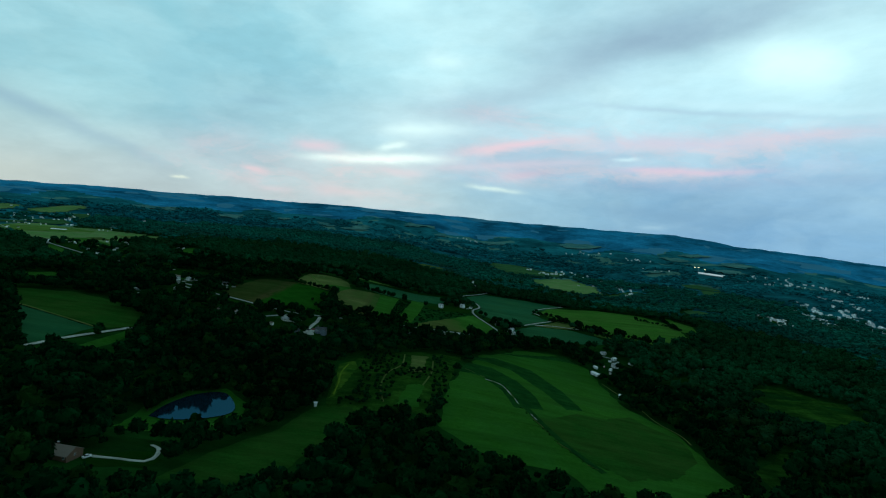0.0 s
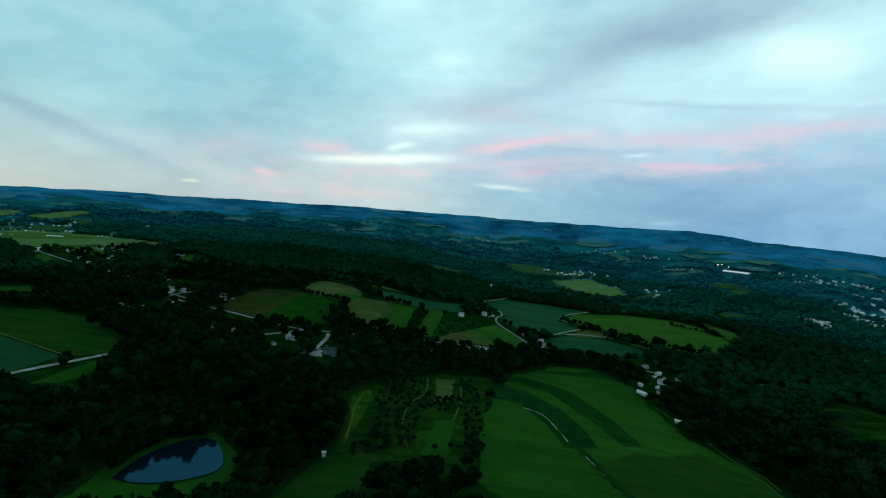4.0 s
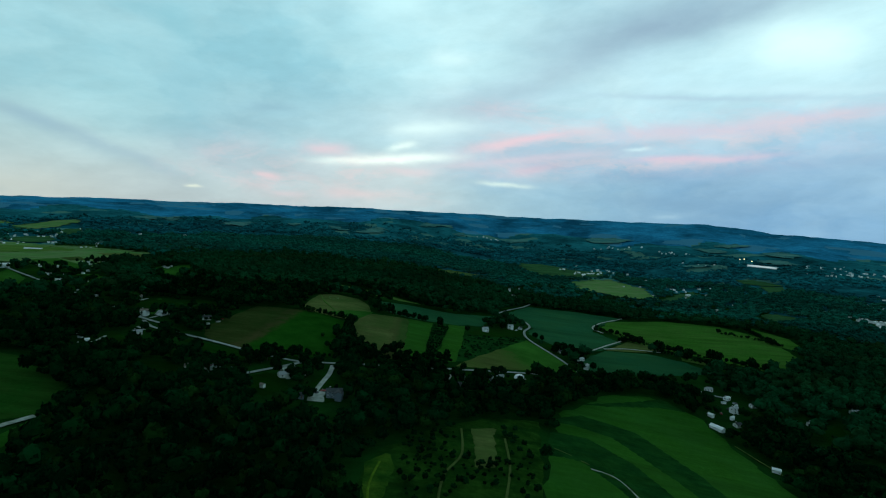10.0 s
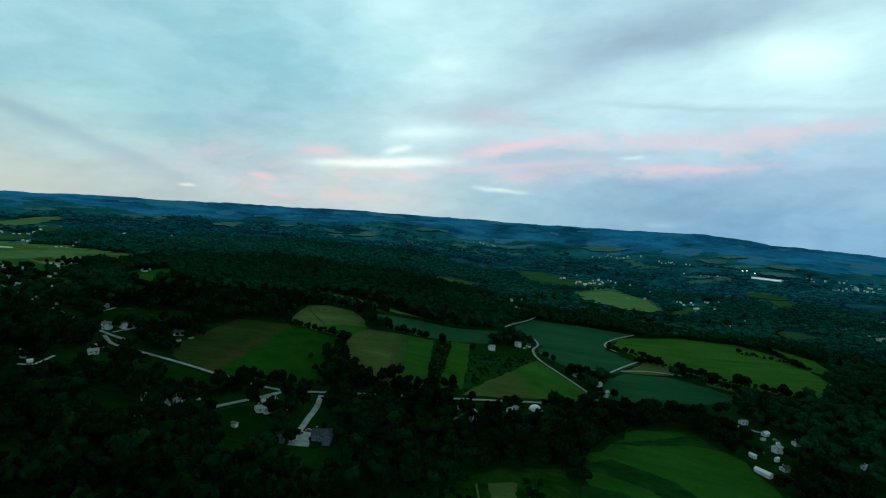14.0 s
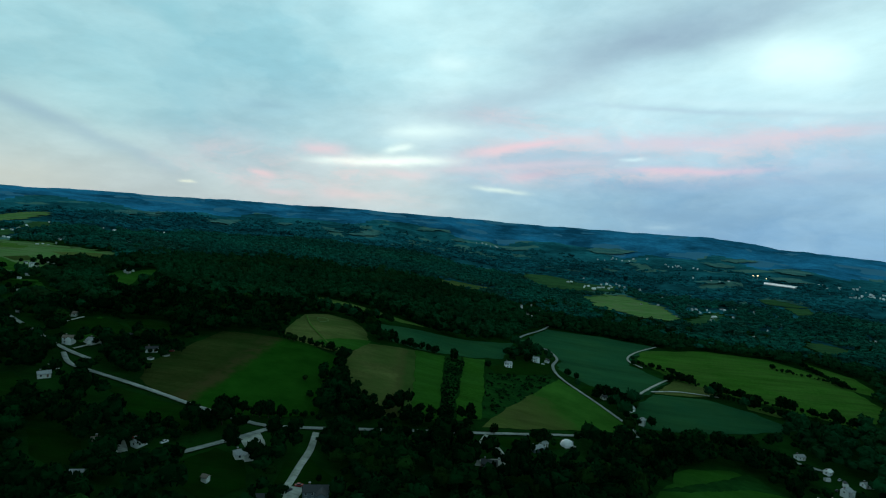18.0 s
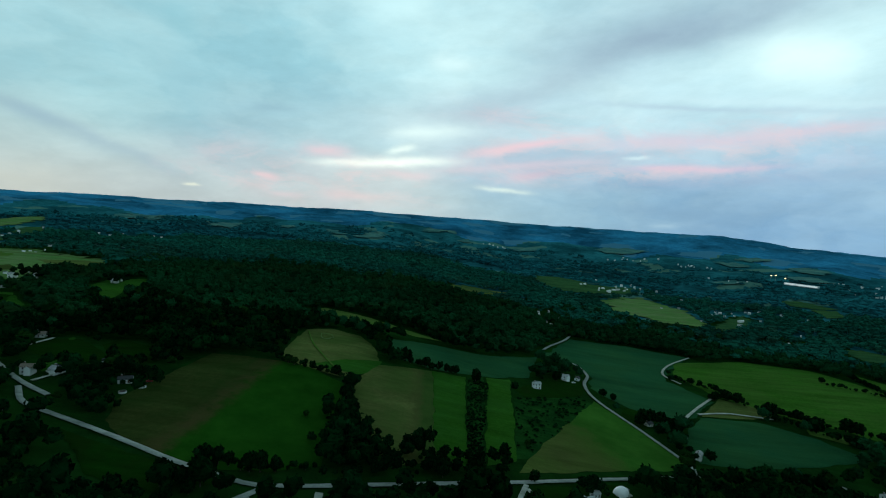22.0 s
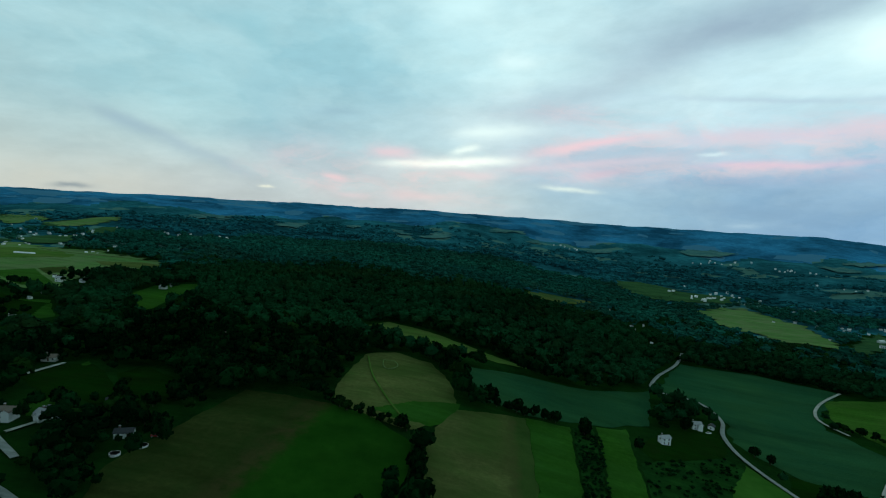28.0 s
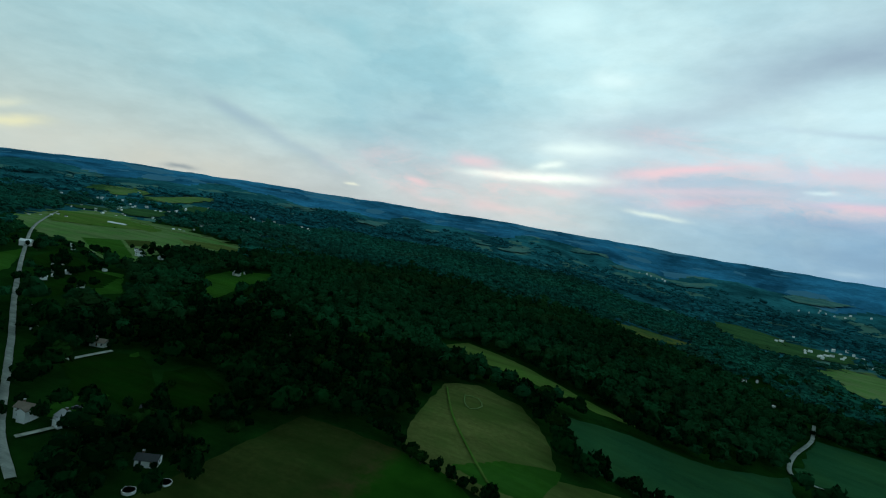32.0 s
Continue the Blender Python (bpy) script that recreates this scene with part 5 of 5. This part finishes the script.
lit.inputs["Emission Color"].default_value = (0.9, 0.98, 1.0, 1)
lit.inputs["Emission Strength"].default_value = 0.55
part("lit_wall_band", box(-56, -9.3, 1.0, 56, -8.9, 4.5), wall_glow, works, "long glowing band added for the brightly lit wall")
for lx, ly in ((1430, 2767), (1446, 2758), (1441, 2685)):
    post = tagged(new("street_lamp"), "tall yard lamp glowing warm white", "lamp", "works lamps")
    HOUSES.append((lx, ly, 40))
    post.matrix_world = pose(lx, ly, float(ground_z(lx, ly)))
    part("pole", box(-0.3, -0.3, -1, 0.3, 0.3, 22), roof_grey, post)
    bm = bmesh.new()
    bmesh.ops.create_uvsphere(bm, u_segments=12, v_segments=8, radius=3.2)
    for v in bm.verts:
        v.co.z = v.co.z * 0.6 + 23
    part("lamp_head", bm, glow, post, "glowing warm lamp head")

# ---- trees ----
rnd = np.random.default_rng(7)


def ico(level):
    bm = bmesh.new()
    bmesh.ops.create_icosphere(bm, subdivisions=level, radius=1)
    v = np.array([p.co[:] for p in bm.verts])
    f = np.array([[p.index for p in q.verts] for q in bm.faces])
    bm.free()
    return v, f


def crown(level, clumps, seed, size=0.30):
    """A lumpy crown of unit size: an uneven mass of lobes with leaf clumps standing out of it."""
    r = np.random.default_rng(seed)
    v, f = ico(level)
    lobes = r.normal(size=(7, 3))
    lobes[:, 2] = np.abs(lobes[:, 2]) * 0.7
    lobes /= np.linalg.norm(lobes, axis=1, keepdims=True)
    reach = 0.62 + 0.38 * np.exp(((v @ lobes.T) - 1) * 5).max(1) + r.normal(scale=0.09, size=len(v))
    v = v * reach[:, None]
    v[:, 2] = np.where(v[:, 2] < 0, v[:, 2] * 0.55, v[:, 2] * 0.95)
    verts, faces, n = [v], [f], len(v)
    if clumps:
        way = r.normal(size=(clumps, 3))
        way[:, 2] = way[:, 2] * 0.8 + 0.35
        way /= np.linalg.norm(way, axis=1, keepdims=True)
        far = 0.60 + 0.40 * np.exp(((way @ lobes.T) - 1) * 5).max(1) + r.uniform(-0.04, 0.12, clumps)
        centre = way * far[:, None]
        centre[:, 2] = np.where(centre[:, 2] < 0, centre[:, 2] * 0.55, centre[:, 2] * 0.95)
        for c in centre:
            a, b = r.normal(size=3), r.normal(size=3)
            a /= np.linalg.norm(a)
            b -= a * (a @ b)
            b /= np.linalg.norm(b)
            s = size * r.uniform(0.6, 1.25)
            up = np.cross(a, b) * s * 0.35
            verts.append(np.array([c - a * s - up * 0.3, c - b * s * 0.7 + up, c + a * s - up * 0.3, c + b * s * 0.8 + up]))
            faces.append(np.array([[0, 1, 2], [0, 2, 3]]) + n)
            n += 4
    return np.concatenate(verts), np.concatenate(faces)


def inside(points, poly, grow):
    """Which of the points lie in the outline, or within a little of it."""
    x, y = points.T
    hit = np.zeros(len(points), bool)
    a, b = poly, np.roll(poly, -1, 0)
    near = np.zeros(len(points), bool)
    lo, hi = poly.min(0) - grow, poly.max(0) + grow
    some = np.where((x > lo[0]) & (x < hi[0]) & (y > lo[1]) & (y < hi[1]))[0]
    xs, ys = x[some], y[some]
    h, nr_ = np.zeros(len(some), bool), np.zeros(len(some), bool)
    for (x0, y0), (x1, y1) in zip(a, b):
        h ^= ((y0 > ys) != (y1 > ys)) & (xs < (x1 - x0) * (ys - y0) / (y1 - y0 + 1e-9) + x0)
        t = np.clip(((xs - x0) * (x1 - x0) + (ys - y0) * (y1 - y0)) / ((x1 - x0) ** 2 + (y1 - y0) ** 2 + 1e-9), 0, 1)
        nr_ |= np.hypot(xs - x0 - t * (x1 - x0), ys - y0 - t * (y1 - y0)) < grow
    hit[some] = h | nr_
    return hit


def open_ground(p, extra=0.0):
    """Which places are free of fields, roads, yards and water."""
    free = np.ones(len(p), bool)
    for poly, grow in CLEAR:
        free &= ~inside(p, poly, grow + extra)
        # trees also cleared towards the flight line, so that they hide no field
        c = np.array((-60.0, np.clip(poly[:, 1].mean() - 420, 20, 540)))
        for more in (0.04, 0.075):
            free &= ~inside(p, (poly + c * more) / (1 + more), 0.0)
    order = np.argsort(p[:, 1])
    x, y = p[order].T
    clear = np.ones(len(p), bool)
    for line, width in ROADS:
        r = width / 2 + 4.5
        for qx, qy in line:
            lo, hi = np.searchsorted(y, (qy - r, qy + r))
            clear[lo:hi] &= np.abs(x[lo:hi] - qx) > r
    for hx, hy, r in HOUSES:
        # tree-free yards, stretched towards the flight line to show the houses
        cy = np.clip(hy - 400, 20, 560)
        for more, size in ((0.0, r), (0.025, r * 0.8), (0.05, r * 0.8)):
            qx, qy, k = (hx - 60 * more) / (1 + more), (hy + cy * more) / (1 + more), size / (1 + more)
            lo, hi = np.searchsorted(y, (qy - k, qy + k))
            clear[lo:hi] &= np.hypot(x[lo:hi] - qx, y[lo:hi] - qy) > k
    free[order] &= clear
    return free


trail = np.array([(0, 0), (-35, 180), (-73, 372), (-92, 462), (-140, 595)], float)
trail = np.concatenate([np.linspace(a, b, 12) for a, b in zip(trail, trail[1:])])


def scatter(step, near, far):
    """Uneven places over the country whose distance from the flight line lies between the two."""
    xs, ys = np.meshgrid(np.arange(-2700, 2700, step), np.arange(80, 3700, step))
    p = np.stack([xs.ravel(), ys.ravel()], -1) + rnd.uniform(-0.8, 0.8, (xs.size, 2)) * step
    d = np.full(len(p), 1e9)
    seen = np.zeros(len(p), bool)
    ragged = 55 * np.sin(p[:, 0] / 61 + 1.3 * np.sin(p[:, 1] / 83)) + 40 * np.sin(p[:, 1] / 47 + p[:, 0] / 90) + rnd.normal(scale=35, size=len(p))
    for q in trail:
        off = p - q
        r = np.hypot(*off.T)
        d = np.minimum(d, r)
        az = np.degrees(np.arctan2(off[:, 0], off[:, 1]))
        seen |= (az > -62) & (az < 52) & (r > 200)
    d = d + ragged * (d > 300)
    p = p[seen & (d >= near) & (d < far)]
    return p


def woods(name, p, radius, kinds, m, label, low=1.0, soft=False):
    """One mass of trees: a crown at every place, turned, sized and tilted unevenly."""
    pick = rnd.integers(0, len(kinds), len(p))
    all_v, all_f, n = [], [], 0
    z0 = ground_z(p[:, 0], p[:, 1])
    for k, (v, f) in enumerate(kinds):
        who = np.where(pick == k)[0]
        if not len(who):
            continue
        r = radius * rnd.choice((0.55, 0.75, 0.95, 1.1, 1.3, 1.5), len(who)) * rnd.uniform(0.88, 1.12, len(who))
        tall = r * rnd.uniform(0.85, 1.35, len(who)) * low
        a = rnd.uniform(0, 2 * np.pi, len(who))
        c, s = np.cos(a), np.sin(a)
        x = v[:, 0] * c[:, None] - v[:, 1] * s[:, None]
        y = v[:, 0] * s[:, None] + v[:, 1] * c[:, None]
        w = np.stack([x * r[:, None] + p[who, 0, None], y * r[:, None] + p[who, 1, None],
                      v[:, 2] * tall[:, None] + (z0[who] + tall * 0.55 + r * 0.75 * low)[:, None]], -1)
        all_v.append(w.reshape(-1, 3))
        all_f.append((f[None] + (n + np.arange(len(who)) * len(v))[:, None, None]).reshape(-1, 3))
        n += len(who) * len(v)
    me = mesh_of(name, np.concatenate(all_v), np.concatenate(all_f), [m], soft)
    return tagged(new(name, me), label, "woods", kind="stuff")


tier = scatter(8.2, 0, 460)
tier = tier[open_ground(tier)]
tier = tier[rnd.random(len(tier)) < 0.93]
near_kinds = [crown(2, 38, s) for s in (1, 2, 3, 4, 5)]
lot = rnd.random(len(tier))
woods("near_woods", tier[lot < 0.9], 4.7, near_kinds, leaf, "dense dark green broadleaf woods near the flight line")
woods("pale_woods", tier[lot >= 0.9], 4.4, near_kinds, leaf_light, "lighter green broadleaf trees among dark woods")
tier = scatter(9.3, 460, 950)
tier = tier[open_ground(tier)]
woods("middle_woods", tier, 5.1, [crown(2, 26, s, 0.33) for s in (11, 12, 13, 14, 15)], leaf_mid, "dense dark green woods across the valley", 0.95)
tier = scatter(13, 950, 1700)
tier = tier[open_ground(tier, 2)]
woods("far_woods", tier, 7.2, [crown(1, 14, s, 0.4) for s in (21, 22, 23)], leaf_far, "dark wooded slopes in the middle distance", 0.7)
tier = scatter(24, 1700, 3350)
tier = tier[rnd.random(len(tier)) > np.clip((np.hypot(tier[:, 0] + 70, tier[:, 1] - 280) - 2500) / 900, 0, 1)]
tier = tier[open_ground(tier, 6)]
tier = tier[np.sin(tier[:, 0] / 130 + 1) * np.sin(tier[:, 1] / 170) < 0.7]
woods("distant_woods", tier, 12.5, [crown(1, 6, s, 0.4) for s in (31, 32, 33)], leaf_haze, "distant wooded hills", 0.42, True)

# single trees of hedgerows, road sides and yards


def limb(bm, a, b, ra, rb, sides=6):
    """A tapered limb between two places."""
    a, b = Vector(a), Vector(b)
    turn = (b - a).to_track_quat("Z", "Y").to_matrix()
    rings_ = []
    for at, r in ((a, ra), (b, rb)):
        rings_.append([bm.verts.new(at + turn @ Vector((r * math.cos(k * math.tau / sides), r * math.sin(k * math.tau / sides), 0))) for k in range(sides)])
    for k in range(sides):
        bm.faces.new((rings_[0][k], rings_[0][(k + 1) % sides], rings_[1][(k + 1) % sides], rings_[1][k]))


def tree_proto(seed, radius, tall, m, label):
    r = random.Random(seed)
    base = tagged(new("tree"), label, "tree", "hedgerow and yard trees")
    bm = bmesh.new()
    limb(bm, (0, 0, -0.8), (0.2, 0, tall * 0.4), 0.34, 0.24)
    for k in range(5):
        a = k * math.tau / 5 + r.random()
        limb(bm, (0.15, 0, tall * r.uniform(0.3, 0.45)), (math.cos(a) * radius * 0.6, math.sin(a) * radius * 0.6, tall * r.uniform(0.6, 0.8)), 0.16, 0.05, 5)
    part("trunk", bm, bark, base)
    v, f = crown(2, 90, seed + 50, 0.26)
    v = v * (radius, radius, tall * 0.56) + (0, 0, tall * 0.40)
    top = new("crown", mesh_of("crown", v, f, [m]))
    top.parent = base
    return base


protos = [tree_proto(1, 4.2, 10, leaf, "dark green broadleaf tree with a full crown"), tree_proto(2, 3.2, 9, leaf, "dark green broadleaf tree with a narrow crown"),
          tree_proto(3, 5.2, 12, leaf, "large dark spreading broadleaf tree"), tree_proto(4, 2.2, 5, leaf_light, "small light green bushy tree"),
          tree_proto(5, 3.0, 12, leaf, "tall dark narrow tree")]
placed = [0] * len(protos)
HEDGES = []


def tree(x, y, k, scale=1.0):
    m = pose(x, y, float(ground_z(x, y)) + 0.2, 0, 0, rng.uniform(0, 360)) @ Matrix.Scale(scale, 4)
    if not placed[k]:
        protos[k].matrix_world = m
    else:
        o = copy_thing(protos[k], m)
        o.matrix_basis = m
    placed[k] += 1


def row(points, step, kinds=(0, 1, 3), jitter=2.0):
    """A hedgerow or line of trees along the given places."""
    line = curve_through(points, step)
    HEDGES.append(curve_through(points, 2.4))
    for q in line:
        if rng.random() < 0.9:
            tree(q[0] + rng.uniform(-jitter, jitter), q[1] + rng.uniform(-jitter, jitter), rng.choice(kinds), rng.choice((0.4, 0.55, 0.75, 0.9, 1.1, 1.35)) * rng.uniform(0.85, 1.15))


# tall trees along the far bank of the pond
for (ax, ay), (bx, by) in zip(POND[:3], POND[1:4]):
    for k in range(5):
        tree(ax + (bx - ax) * k / 5 - 5 + rng.uniform(-2, 2), ay + (by - ay) * k / 5 + 7 + rng.uniform(-2, 2), rng.choice((0, 2, 4)), rng.uniform(0.8, 1.2))
row([(-210, 848), (-182, 840), (-157, 834)], 6, (3, 3, 0), 1.2)
row([(-146, 829), (-141, 770), (-133, 731), (-123, 707)], 5.5, (0, 1, 3))
row([(-132, 969), (-126, 927), (-101, 910), (-59, 911)], 6, (0, 1, 3, 3))
row([(-38, 912), (-36, 900)], 5, (3, 1), 2.0)
row([(-47, 742), (-46, 732)], 5, (3, 1), 2.0)
row([(-204, 685), (-175, 680), (-148, 692)], 5, (1, 4, 1), 1.2)
row([(246, 1002), (277, 1033), (238, 1075)], 7, (0, 1, 3))
row([(265, 1018), (298, 983), (365, 934), (420, 893)], 8, (0, 1, 2))
row([(287, 966), (333, 918), (399, 868)], 7, (0, 2, 1))
row([(140, 871), (157, 890), (134, 899), (118, 885)], 5, (0, 1, 2))
row([(80, 773), (92, 770)], 5, (1, 4))
row([(-364, 801), (-325, 784), (-287, 792)], 7, (0, 2, 1), 3)
row([(-319, 749), (-300, 739), (-280, 728)], 6, (0, 2), 3)
row([(-343, 823), (-316, 809), (-300, 840)], 8, (0, 2, 3), 3)
row([(-210, 637), (-196, 658), (-231, 641)], 7, (0, 2), 4)
row([(129, 1267), (238, 1271), (329, 1232)], 9, (3, 1), 2)
row([(462, 1106), (504, 1078), (521, 1036)], 10, (3, 0), 4)
row([(566, 1232), (532, 1137), (515, 1047)], 8, (0, 1), 2)
for x, y, k in ((-749, 1061, 2), (-739, 1050, 2), (-708, 1113, 0), (-643, 1078, 0), (-154, 728, 3), (-165, 756, 3), (-350, 840, 3), 
                (-70, 711, 0), (-6, 784, 3), (462, 1120, 0), (165, 896, 2), (134, 840, 1), (59, 980, 2), (-11, 728, 1), (112, 946, 1), (104, 955, 0)):
    tree(x, y, k)
for vx, vy in ((-700, 1060), (-640, 1000), (-590, 950), (-540, 925), (-500, 880), (-610, 1010)):
    for _ in range(3):
        tree(vx + rng.uniform(-38, 38), vy + rng.uniform(-30, 30), rng.choice((0, 1, 2)), rng.uniform(0.6, 1.1))
# low growth along the hedgerows, and yard trees close to the houses
edge = np.concatenate(HEDGES)
edge = edge[(edge[:, 1] > 820) | (np.abs(edge[:, 0] + 42) > 12)]
edge = edge + rnd.normal(scale=1.5, size=edge.shape)
hedge_kinds = [crown(2, 30, s, 0.36) for s in (51, 52, 53, 54)]
woods("hedgerow_growth", edge[rnd.random(len(edge)) < 0.8], 1.9, hedge_kinds, leaf, "tangled dark green growth along the hedgerows", 1.15)
spots = []
for hx, hy, hr in [h for h in HOUSES if 500 < h[1] < 1250 and h[2] > 4 and h[0] < 200 and not (h[0] > 0 and h[1] > 900)]:
    for _ in range(4):
        a, far = rng.uniform(0.6, 5.7) - math.pi / 2, hr + rng.uniform(1, 6)
        spots.append((hx + far * math.cos(a), hy + far * math.sin(a)))
woods("yard_trees", np.array(spots), 3.3, near_kinds, leaf, "dark broadleaf trees shading the house yards", 1.2)
# ragged groves along the low edge of the crop strips
groves = ([[-153, 723], [-140, 737], [-129, 773], [-115, 748], [-101, 720], [-99, 698], [-143, 683]],
          [[-99, 718], [-93, 744], [-81, 751], [-70, 735], [-19, 752], [-22, 733], [-97, 700]],
          [[-155, 779], [-138, 786], [-126, 749], [-138, 728], [-149, 740]])
for grove in groves:
    grove = np.array(grove, float)
    lo, hi = grove.min(0), grove.max(0)
    spots = rnd.uniform(lo, hi, (int(np.prod(hi - lo) / 34), 2))
    spots = spots[inside(spots, grove, 0.0)]
    woods("grove", spots[rnd.random(len(spots)) < 0.8], 2.9, near_kinds, leaf, "ragged dark broadleaf grove at a field edge", 1.1)
# dark trees filling the gaps between the yards
fill = np.stack([rnd.uniform(-340, -195, 260), rnd.uniform(555, 640, 260)], -1)
fill = fill[np.min([np.hypot(fill[:, 0] - h[0], fill[:, 1] - h[1]) - h[2] for h in HOUSES if 500 < h[1] < 750 and h[0] < 0], axis=0) > 1.5]
for line, width in ROADS:
    fill = fill[np.min(np.hypot(fill[:, None, 0] - line[None, :, 0], fill[:, None, 1] - line[None, :, 1]), axis=1) > width / 2 + 14]
fill = fill[np.sin(fill[:, 0] / 13 + 1.5 * np.sin(fill[:, 1] / 19)) + np.sin(fill[:, 1] / 11) > -0.1]
woods("yard_trees", fill, 3.6, near_kinds, leaf, "dark broadleaf trees between the house yards", 1.15)
# brush in the dark scrub plot below the farmhouses, and in the rough plot near the pond
bush_kinds = [crown(2, 14, s, 0.36) for s in (41, 42, 43)]
plot = np.stack([rnd.uniform(-30, 100, 900), rnd.uniform(740, 960, 900)], -1)
plot = plot[inside(plot, SCRUB, -1.0)]
woods("scrub", plot, 1.2, bush_kinds, leaf, "dark green brush filling a rough plot", 0.6)
strip = np.stack([rnd.uniform(0, 1, 460), rnd.uniform(0, 1, 460)], -1)
strip = np.stack([-50 + 9 * strip[:, 1] + 20 * strip[:, 0] * (0.5 + 0.5 * strip[:, 1]) - 4, 738 + 172 * strip[:, 1]], -1)
woods("scrub", strip, 0.95, bush_kinds, leaf, "low dark growth in a strip between green crops", 0.7)
u, v = rnd.random(520), rnd.random(520)
plot = np.stack([-67 + 95 * u, 409 + 154 * v + 28 * u], -1)
keep = ~((plot[:, 0] > -22) & (plot[:, 0] < 12) & ((v > 0.66) | ((v > 0.03) & (v < 0.42)))) & (rnd.random(520) < 0.8) & ((plot[:, 0] > -58) | (v < 0.1))
plot = plot[keep]
woods("scrub", plot, 1.6, bush_kinds, leaf, "low green brush scattered over rough grass")

# weeds and brush along the broken track over the contour-farmed hill
weedy = curve_through([(46, 573), (79, 559), (88, 524), (94, 488), (105, 438), (119, 395), (136, 365)], 1.6)
weedy = weedy + rnd.normal(scale=1.4, size=weedy.shape)
woods("scrub", weedy[rnd.random(len(weedy)) < 0.8], 0.55, bush_kinds, leaf_light, "low weeds along a broken track on a green hill", 0.7)

# parked cars in the yards
paints = [plain("car_paint_" + n, c, 0.25, 0.0, 0.5, 0.04) for n, c in (("white", (0.75, 0.76, 0.76)), ("silver", (0.42, 0.44, 0.46)), ("dark", (0.03, 0.035, 0.04)), ("red", (0.28, 0.03, 0.03)))]
tyre = plain("tyre_rubber", (0.02, 0.02, 0.02), 0.9)


def car(x, y, turn, m, label):
    """A parked car: body, cabin with glass, four wheels with rims."""
    base = tagged(new("car"), label, "car", "parked cars")
    base.matrix_world = pose(x, y, float(ground_z(x, y)) + 1.1, 0, 0, turn)
    part("body", box(-2.25, -0.9, -0.45, 2.25, 0.9, 0.35, 0.12), m, base)
    bm = box(-1.3, -0.78, 0.35, 1.0, 0.78, 0.95, 0.1)
    for v in bm.verts:
        if v.co.z > 0.7:
            v.co.x *= 0.72
    cabin = part("cabin", bm, pane, base, "dark glass cabin")
    part("roof", box(-0.85, -0.7, 0.93, 0.6, 0.7, 1.0), m, cabin)
    for wx in (-1.4, 1.4):
        for wy in (-0.86, 0.86):
            bm = bmesh.new()
            bmesh.ops.create_cone(bm, cap_ends=True, segments=12, radius1=0.33, radius2=0.33, depth=0.22, matrix=Matrix.Translation((wx, wy, -0.45)) @ Matrix.Rotation(math.pi / 2, 4, "X"))
            wheel = part("wheel", bm, tyre, base)
            bm = bmesh.new()
            bmesh.ops.create_cone(bm, cap_ends=True, segments=10, radius1=0.2, radius2=0.2, depth=0.24, matrix=Matrix.Translation((wx, wy, -0.45)) @ Matrix.Rotation(math.pi / 2, 4, "X"))
            part("rim", bm, roof_grey, wheel)
    for wy in (-0.6, 0.6):
        part("headlight", box(2.22, wy - 0.18, -0.05, 2.28, wy + 0.18, 0.12), frame_white, base)


for k, (x, y, turn) in enumerate(((-158, 637, 30), (-152, 634, 35), (-133, 601, 60), (-129, 607, 10), (-12, 684, 80), (-6, 690, 20), (12, 722, 30), (-228, 628, 15), (-212, 628, 60), (-345, 780, 10),
                                  (-362, 792, 40), (-285, 778, 20), (80, 986, 10), (140, 850, 50), (283, 756, 30), (268, 742, 80), (-172, 272, 50), (300, 775, 30))):
    car(x, y, turn, paints[k % 4], ("white car parked in a yard", "silver car parked beside a house", "dark car parked on a driveway", "red car parked in a yard")[k % 4])
